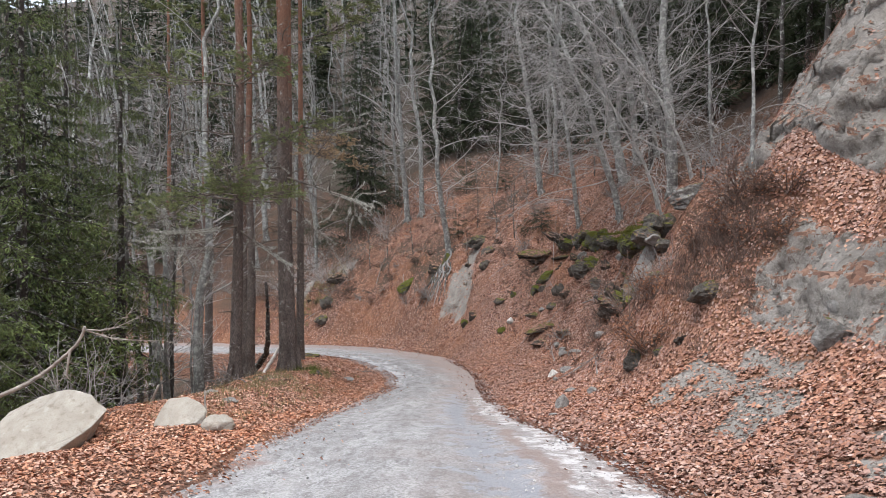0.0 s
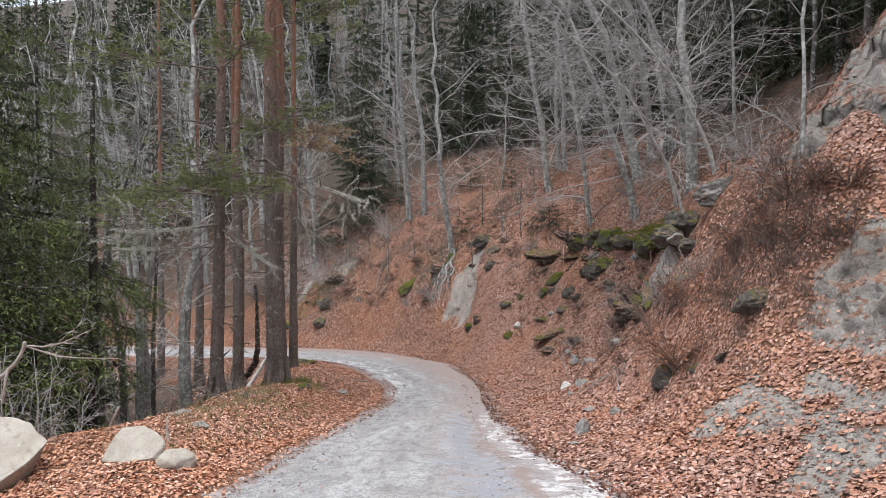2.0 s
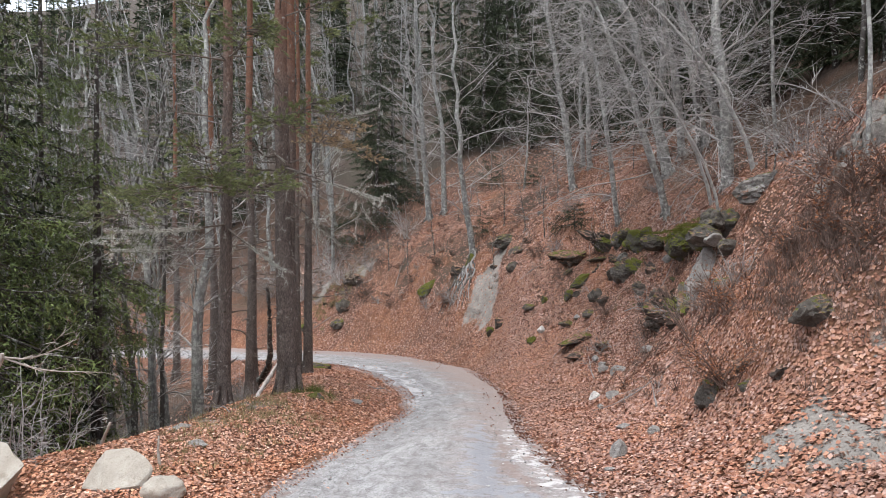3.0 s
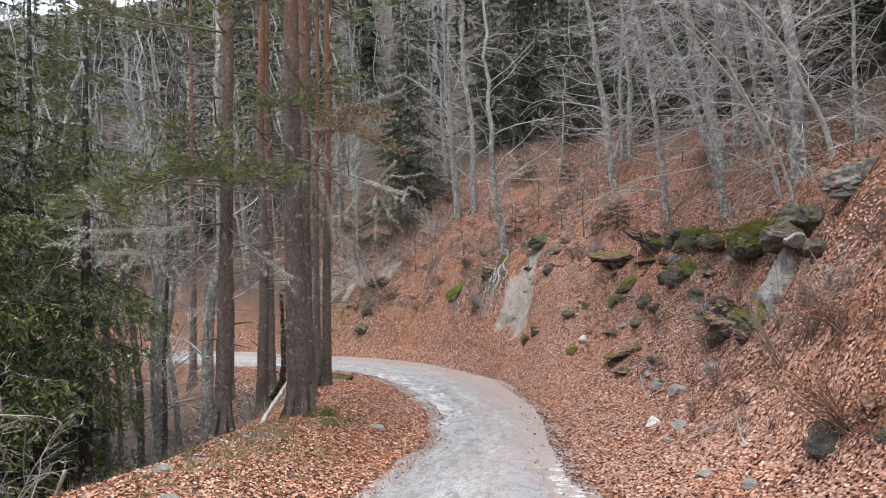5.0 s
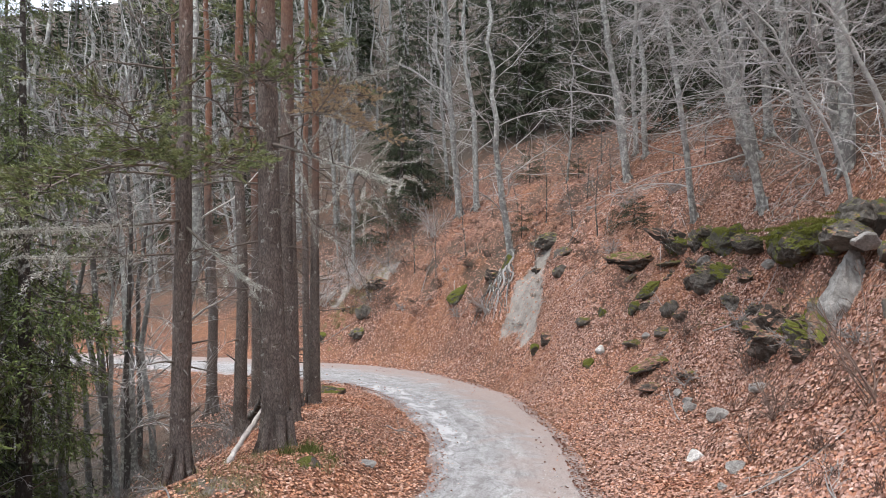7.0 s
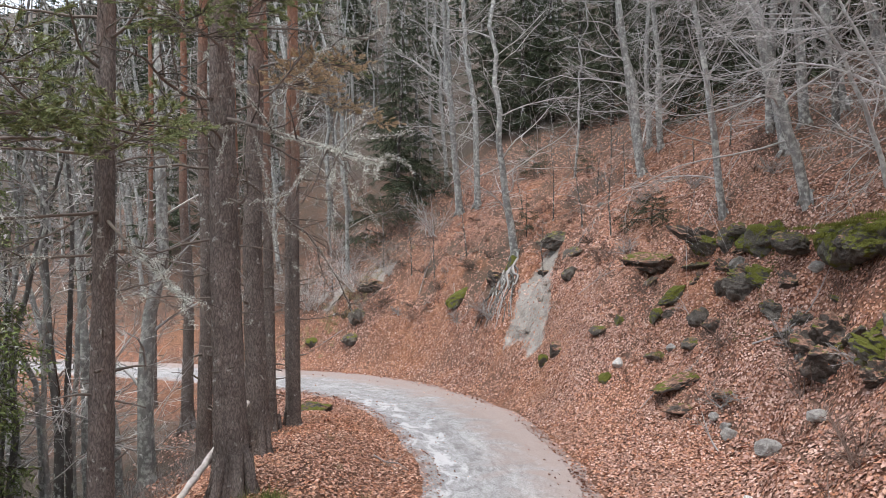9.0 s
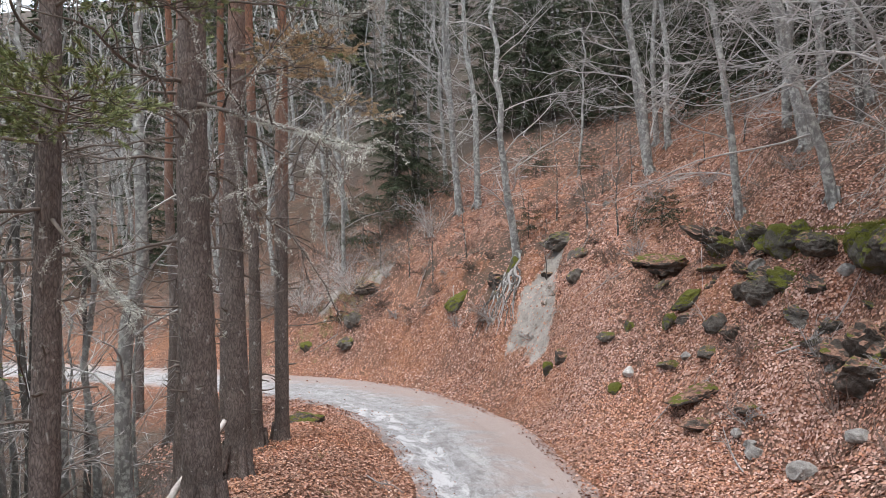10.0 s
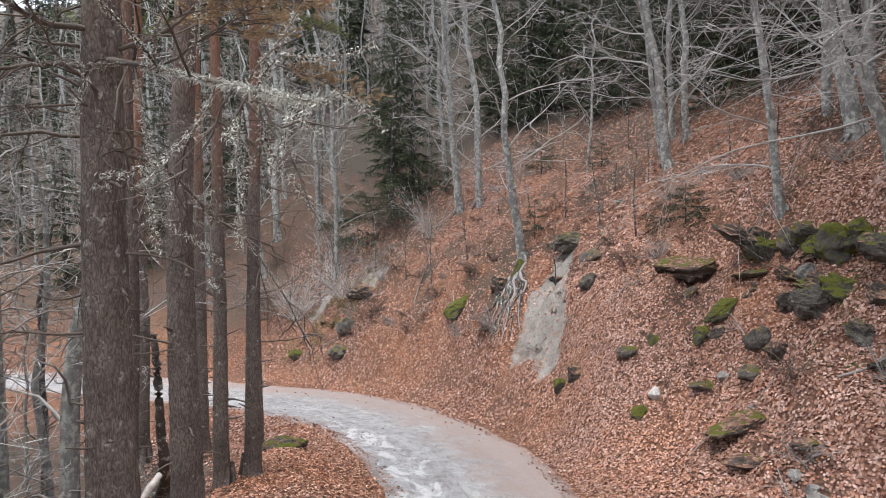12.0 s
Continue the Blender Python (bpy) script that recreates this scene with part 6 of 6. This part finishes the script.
rng = np.random.default_rng(77)
tufts("green_grass_tuft", 1, [(-2.75 + rng.normal() * .13, 13.75 + rng.normal() * .1) for k in range(14)], GRASS_GREEN, "green grass tuft at the pine foot", .11)
tufts("dry_grass_tufts", 2, [(-3.05 + rng.normal() * .5, 11.4 + rng.normal() * 1.7) for k in range(150)], GRASS, "dry grass on the crest of the verge", .08, 30)
tufts("moss_tufts", 3, [(float(brow(f)[0]) + rng.uniform(-.25, .25), float(brow(f)[1]), float(brow(f)[2]) + .12) for f in rng.normal(.45, .16, 60).clip(.1, .9)], MOSS, "mossy green tufts along the ledge", .04, 70)
tufts("hanging_moss", 6, [(float(brow(f)[0]) - .08 + rng.normal() * .04, float(brow(f)[1]), float(brow(f)[2])) for f in rng.normal(.3, .2, 44).clip(.08, .9)], MOSS, "moss and rootlets hanging from the ledge", .09, 46, (-.5, -.2, -.7), .010)
tufts("hanging_grass", 4, [(3.62 + .35 * f + rng.normal() * .22, 10.2 - 2.0 * f + rng.normal() * .15) for f in rng.uniform(0, 1, 190)], BROWN_TWIG, "dry grass and rootlets on the crag", .13, 40)
tufts("far_bank_grass", 5, [(-6.5 + rng.normal() * .9, 33.2 + rng.normal() * .5) for k in range(80)], GRASS, "dry grass on the far bank", .2, 40)


# ---- fallen leaves ----
def leaf_litter(name, seed, count, xr, yr, size, corners, weight, label, material=None):
    """Loose folded leaves lying on the ground, fewer on bare earth and on the road."""
    rng = np.random.default_rng(seed)
    x, y = rng.uniform(*xr, count), rng.uniform(*yr, count)
    z, bare, moss, duff_and_shade, s, u, v = land(x, y)
    z = np.where(v < -.3, z, heights(x, y))
    zx, zy = heights(x + .08, y), heights(x, y + .08)
    chance = np.clip(1 - 1.1 * bare, .08, 1) * np.clip(1 - .7 * moss, 0, 1) * (1 - .5 * duff_and_shade)
    chance = chance * np.where(v < .0, np.where(v > -.35, .30, .012), 1) * weight(x, y, s, u, v)
    inset = np.minimum(np.minimum(x - xr[0], xr[1] - x), np.minimum(y - yr[0], yr[1] - y)) + .5 * fractal(x, y, .8, 3, 97)
    chance = chance * ramp(inset, -.1, .9)
    keep = rng.uniform(size=count) < chance
    x, y, z, v = x[keep], y[keep], np.maximum(z, np.where(v < 0, road_height(s) - .01, -99))[keep], v[keep]
    nrm = np.stack([-(zx[keep] - z) / .08, -(zy[keep] - z) / .08, np.ones(len(x))], -1)
    nrm[:, :2] = np.clip(nrm[:, :2], -2, 2)
    nrm += rng.normal(size=nrm.shape) * .34
    nrm /= np.linalg.norm(nrm, axis=1, keepdims=True)
    d = np.cross(nrm, rng.normal(size=nrm.shape))
    d /= np.linalg.norm(d, axis=1, keepdims=True)
    w = np.cross(nrm, d)
    n = len(x)
    L = size * rng.uniform(.6, 1.25, (n, 1))
    W = L * rng.uniform(.34, .46, (n, 1))
    curl = rng.uniform(.0, .26, (n, 1)) * L
    c = np.stack([x, y, z + .012 + rng.uniform(0, .02, n)], -1)
    if corners == 6:
        pts = np.stack([c - d * L * .5 + nrm * curl * .3, c - d * L * .12 + w * W + nrm * curl * .7, c + d * L * .22 + w * W * .8 + nrm * curl * .8, c + d * L * .5 + nrm * curl * .5,
                        c + d * L * .22 - w * W * .8 + nrm * curl * .8, c - d * L * .12 - w * W + nrm * curl * .7], 1)
        tri = np.array([[0, 2, 1], [0, 3, 2], [0, 4, 3], [0, 5, 4]])
    else:
        pts = np.stack([c - d * L * .5, c + w * W + nrm * curl * .6, c + d * L * .5, c - w * W + nrm * curl * .6], 1)
        tri = np.array([[0, 2, 1], [0, 3, 2]])
    faces = (np.arange(n)[:, None, None] * corners + tri[None]).reshape(-1, 3)
    me = mesh_from(name, pts.reshape(-1, 3), faces, material or LEAF, False)
    return tagged(new(name, me), label, "fallen leaves", kind="stuff")


one = lambda x, y, s, u, v: np.ones_like(x)
leaf_litter("leaf_litter", 1, 132000, (.6, 6.4), (2.6, 12.4), .048, 4, lambda x, y, s, u, v: (v < 4.6) * 1.0, "brown fallen beech leaves on the near bank")
leaf_litter("leaf_litter", 2, 105000, (-6.8, -.6), (2.6, 12.9), .041, 4, lambda x, y, s, u, v: (v < 4.2) * .8, "brown fallen leaves on the verge", LEAF_DRY)
leaf_litter("leaf_litter", 3, 215000, (-.2, 8.2), (10.6, 27), .050, 4, lambda x, y, s, u, v: np.clip(1.5 - .16 * v, 0, 1), "brown fallen beech leaves on the bank")
leaf_litter("leaf_litter", 4, 70000, (-5.6, -.4), (11.6, 25.4), .043, 4, one, "brown fallen leaves round the pines", LEAF_DRY)
leaf_litter("leaf_litter", 5, 100000, (-10, 9), (23, 40), .075, 4, lambda x, y, s, u, v: (v < 11) * 1.0, "brown fallen leaves on the far bank")
leaf_litter("leaf_litter", 6, 16000, (-10, -4), (11, 26), .065, 4, lambda x, y, s, u, v: (u < 0) * 1.0, "dull brown leaves on the slope below the verge")


def crumbs(name, seed, count, xr, yr, sizes, material, label, allow, lift=.0):
    """Small angular lumps lying where allow() says."""
    rng = np.random.default_rng(seed)
    x, y = rng.uniform(*xr, count), rng.uniform(*yr, count)
    z, bare, moss, duff_and_shade, s, u, v = land(x, y)
    keep = rng.uniform(size=count) < allow(bare, s, u, v)
    x, y, s, v = x[keep], y[keep], s[keep], v[keep]
    z = np.where(v < 0, road_height(s) + lift, z[keep])
    n = len(x)
    size = sizes[0] + (sizes[1] - sizes[0]) * rng.uniform(size=(n, 1, 1)) ** 4
    corners = np.array([(1, 0, 0), (-.3, .9, 0), (-.4, -.8, .1), (.1, .1, .8), (0, 0, -.6)])
    pts = corners[None] * (1 + rng.normal(size=(n, 5, 3)) * .25)
    a = rng.uniform(0, 6.283, n)
    ca, sa = np.cos(a)[:, None], np.sin(a)[:, None]
    pts = np.stack([pts[..., 0] * ca - pts[..., 1] * sa, pts[..., 0] * sa + pts[..., 1] * ca, pts[..., 2] * .7], -1) * size
    pts += np.stack([x, y, z], -1)[:, None]
    tri = np.array([(0, 1, 3), (1, 2, 3), (2, 0, 3), (1, 0, 4), (2, 1, 4), (0, 2, 4)])
    faces = (np.arange(n)[:, None, None] * 5 + tri[None]).reshape(-1, 3)
    return tagged(new(name, mesh_from(name, pts.reshape(-1, 3), faces, material, False)), label, "gravel", kind="stuff")


crumbs("earth_crumbs", 1, 40000, (1.2, 6.5), (4.0, 11.5), (.008, .045), EARTH, "grey crumbs of earth on the bare patches", lambda b, s, u, v: np.where(v > .3, b ** 2 * .5, 0))
crumbs("road_gravel", 2, 13000, (-2.2, 1.9), (3.9, 15.0), (.005, .022), GRAVEL, "loose gravel on the track", lambda b, s, u, v: np.where(v < -.02, .3 + .4 * (v > -.7), 0), .012)

# brushwood on the slope below the verge
rng = np.random.default_rng(35)
spots = [(x, y) for x, y in zip(rng.uniform(-13, -4.6, 420), rng.uniform(11, 30, 420)) if offset(x, y)[1] < -3.2]
tufts("brushwood", 9, spots, TWIG, "grey brushwood and dead twigs on the slope below the verge", .34, 26, (.1, -.1, .7), .009)

# dead sticks lying on the slopes
rng = np.random.default_rng(66)
for k, (x, y) in enumerate([(1.6, 23.4), (.9, 24.8), (2.9, 17.2), (3.9, 18.6), (2.2, 19.3), (-1.8, 29.6), (-3.2, 31.2), (-4.4, 32.6), (3.4, 20.2), (4.9, 23.4), (1.9, 26.2), (3.1, 12.1), (2.6, 11.2), (-3.4, 11.4), (-2.3, 17.3), (-5.0, 15.4), (-2.9, 30.4), (-6.3, 32.3)]):
    a, L = rng.uniform(0, 6.28), rng.uniform(.5, 1.4)
    pts = [(x + math.cos(a) * L * f, y + math.sin(a) * L * f, height(x + math.cos(a) * L * f, y + math.sin(a) * L * f) + .03 + .12 * f * rng.uniform()) for f in (0, .35, .7, 1)]
    log("dead_stick", pts, rng.uniform(.008, .018), .004, TWIG, "dead grey stick lying on fallen leaves", [([pts[1], tuple(np.array(pts[2]) + rng.normal(size=3) * .12 + (0, 0, .1))], .006, .002)])
for k, (x, y) in enumerate([(.4, 25.1), (2.3, 24.3), (-1.6, 28.3), (-2.7, 29.8), (-3.9, 31.0), (4.0, 17.0), (4.3, 15.9), (2.9, 21.9), (-5.6, 32.6), (4.9, 12.9), (5.2, 11.6), (4.6, 10.6), (3.2, 18.0), (3.6, 19.2), (4.4, 18.2), (1.5, 25.4), (2.9, 23.9), (-.9, 27.4), (-2.1, 30.6), (-3.3, 30.2), (-4.6, 33.2), (3.9, 21.2), (4.6, 24.2), (3.3, 14.2), (4.0, 13.6), (3.7, 11.9), (4.2, 12.6), (2.7, 13.4), (5.6, 21.8), (5.9, 23.5), (2.4, 28.2), (1.3, 30.4), (6.4, 13.2), (7.0, 14.6), (7.6, 13.0), (6.8, 16.0), (7.9, 15.8), (8.4, 17.6), (7.4, 17.2), (8.8, 14.6), (9.4, 16.6), (6.9, 11.9), (8.0, 19.4), (7.2, 20.6)]):
    bush("dry_shrub", 1000 + k, x, y, .35, .40 + .3 * (k % 3) / 2, "low dry brushwood on the bank", "shrub", BROWN_TWIG if k % 2 else TWIG, BROWN_LEAF if k % 3 == 0 else None, 110 if k % 3 == 0 else 0, 12, .032)
for k, (x, y) in enumerate([(4.0, 9.5), (4.25, 8.85), (3.95, 8.7), (4.35, 8.35), (3.75, 9.85), (4.1, 9.15), (3.85, 9.2), (4.5, 8.6), (4.2, 9.7)]):
    bush("dry_shrub", 1100 + k, x, y, .3, .36 + .1 * (k % 3), "brown withered scrub hanging over the crag", "shrub", BROWN_TWIG, BROWN_LEAF, 220, 14, .034)

# brushwood and rootlets in the leaves
rng = np.random.default_rng(31)
spots = []
while len(spots) < 330:
    x, y = rng.uniform(-9, 8.5), rng.uniform(10, 37)
    s, u = along([x], [y])
    v = u[0] - half_width(s)[1][0]
    if 1.6 < v < 8 and fractal(np.array([x]), np.array([y]), 1.5, 3, 59)[0] > .12:
        spots.append((x, y))
tufts("brushwood", 8, spots, BROWN_TWIG, "thin brown brushwood and rootlets among the leaves", .20, 30, (-.2, -.3, .7), .009)


# the bare crag over the first stretch: gullied, crumbling earth and rock
def build_crag():
    s, v = np.meshgrid(np.linspace(1.0, 11.6, 280), np.linspace(1.7, 7.6, 170))
    k = np.interp(s, DIST, np.arange(len(DIST)))
    i = k.astype(int)
    wr = half_width(s)[1]
    x = LINE[i, 0] + (v + wr) * TAN[i, 1] + (k - i) * (LINE[i + 1, 0] - LINE[i, 0])
    y = LINE[i, 1] - (v + wr) * TAN[i, 0] + (k - i) * (LINE[i + 1, 1] - LINE[i, 1])
    z, bare = land(x, y)[:2]
    e = .06
    nx, ny = -(land(x + e, y)[0] - z) / e, -(land(x, y + e)[0] - z) / e
    n = np.stack([nx, ny, np.ones_like(nx)], -1)
    n /= np.linalg.norm(n, axis=-1, keepdims=True)
    a, b = y, z
    ridge = 1 - np.abs(fractal(a * 1.0, b * 1.4, .9, 4, 201))
    pits = ramp(fractal(a, b, .38, 3, 205), .18, .55)
    out = bare * (.02 + .34 * (ridge - .62) + .17 * fractal(a, b, .3, 4, 203, .6) - .30 * pits + .07 * fractal(a, b, .13, 3, 207, .7))
    crag = ramp(v, 2.0, 2.7)
    edge = ramp(bare, .05, .45) * crag
    out = out * edge - .05 * (1 - edge)
    p = np.stack([x, y, z], -1) + n * out[..., None]
    ny_, nx_ = x.shape
    idx = np.arange(x.size).reshape(ny_, nx_)
    faces = np.stack([idx[:-1, :-1], idx[:-1, 1:], idx[1:, 1:], idx[1:, :-1]], -1).reshape(-1, 4)
    good = edge.ravel()[faces].max(axis=1) > .02
    me = mesh_from("crag", p.reshape(-1, 3), faces[good], EARTH)
    return tagged(new("crag", me), "steep crag of crumbling grey earth above the road", "crag", kind="structure")


build_crag()
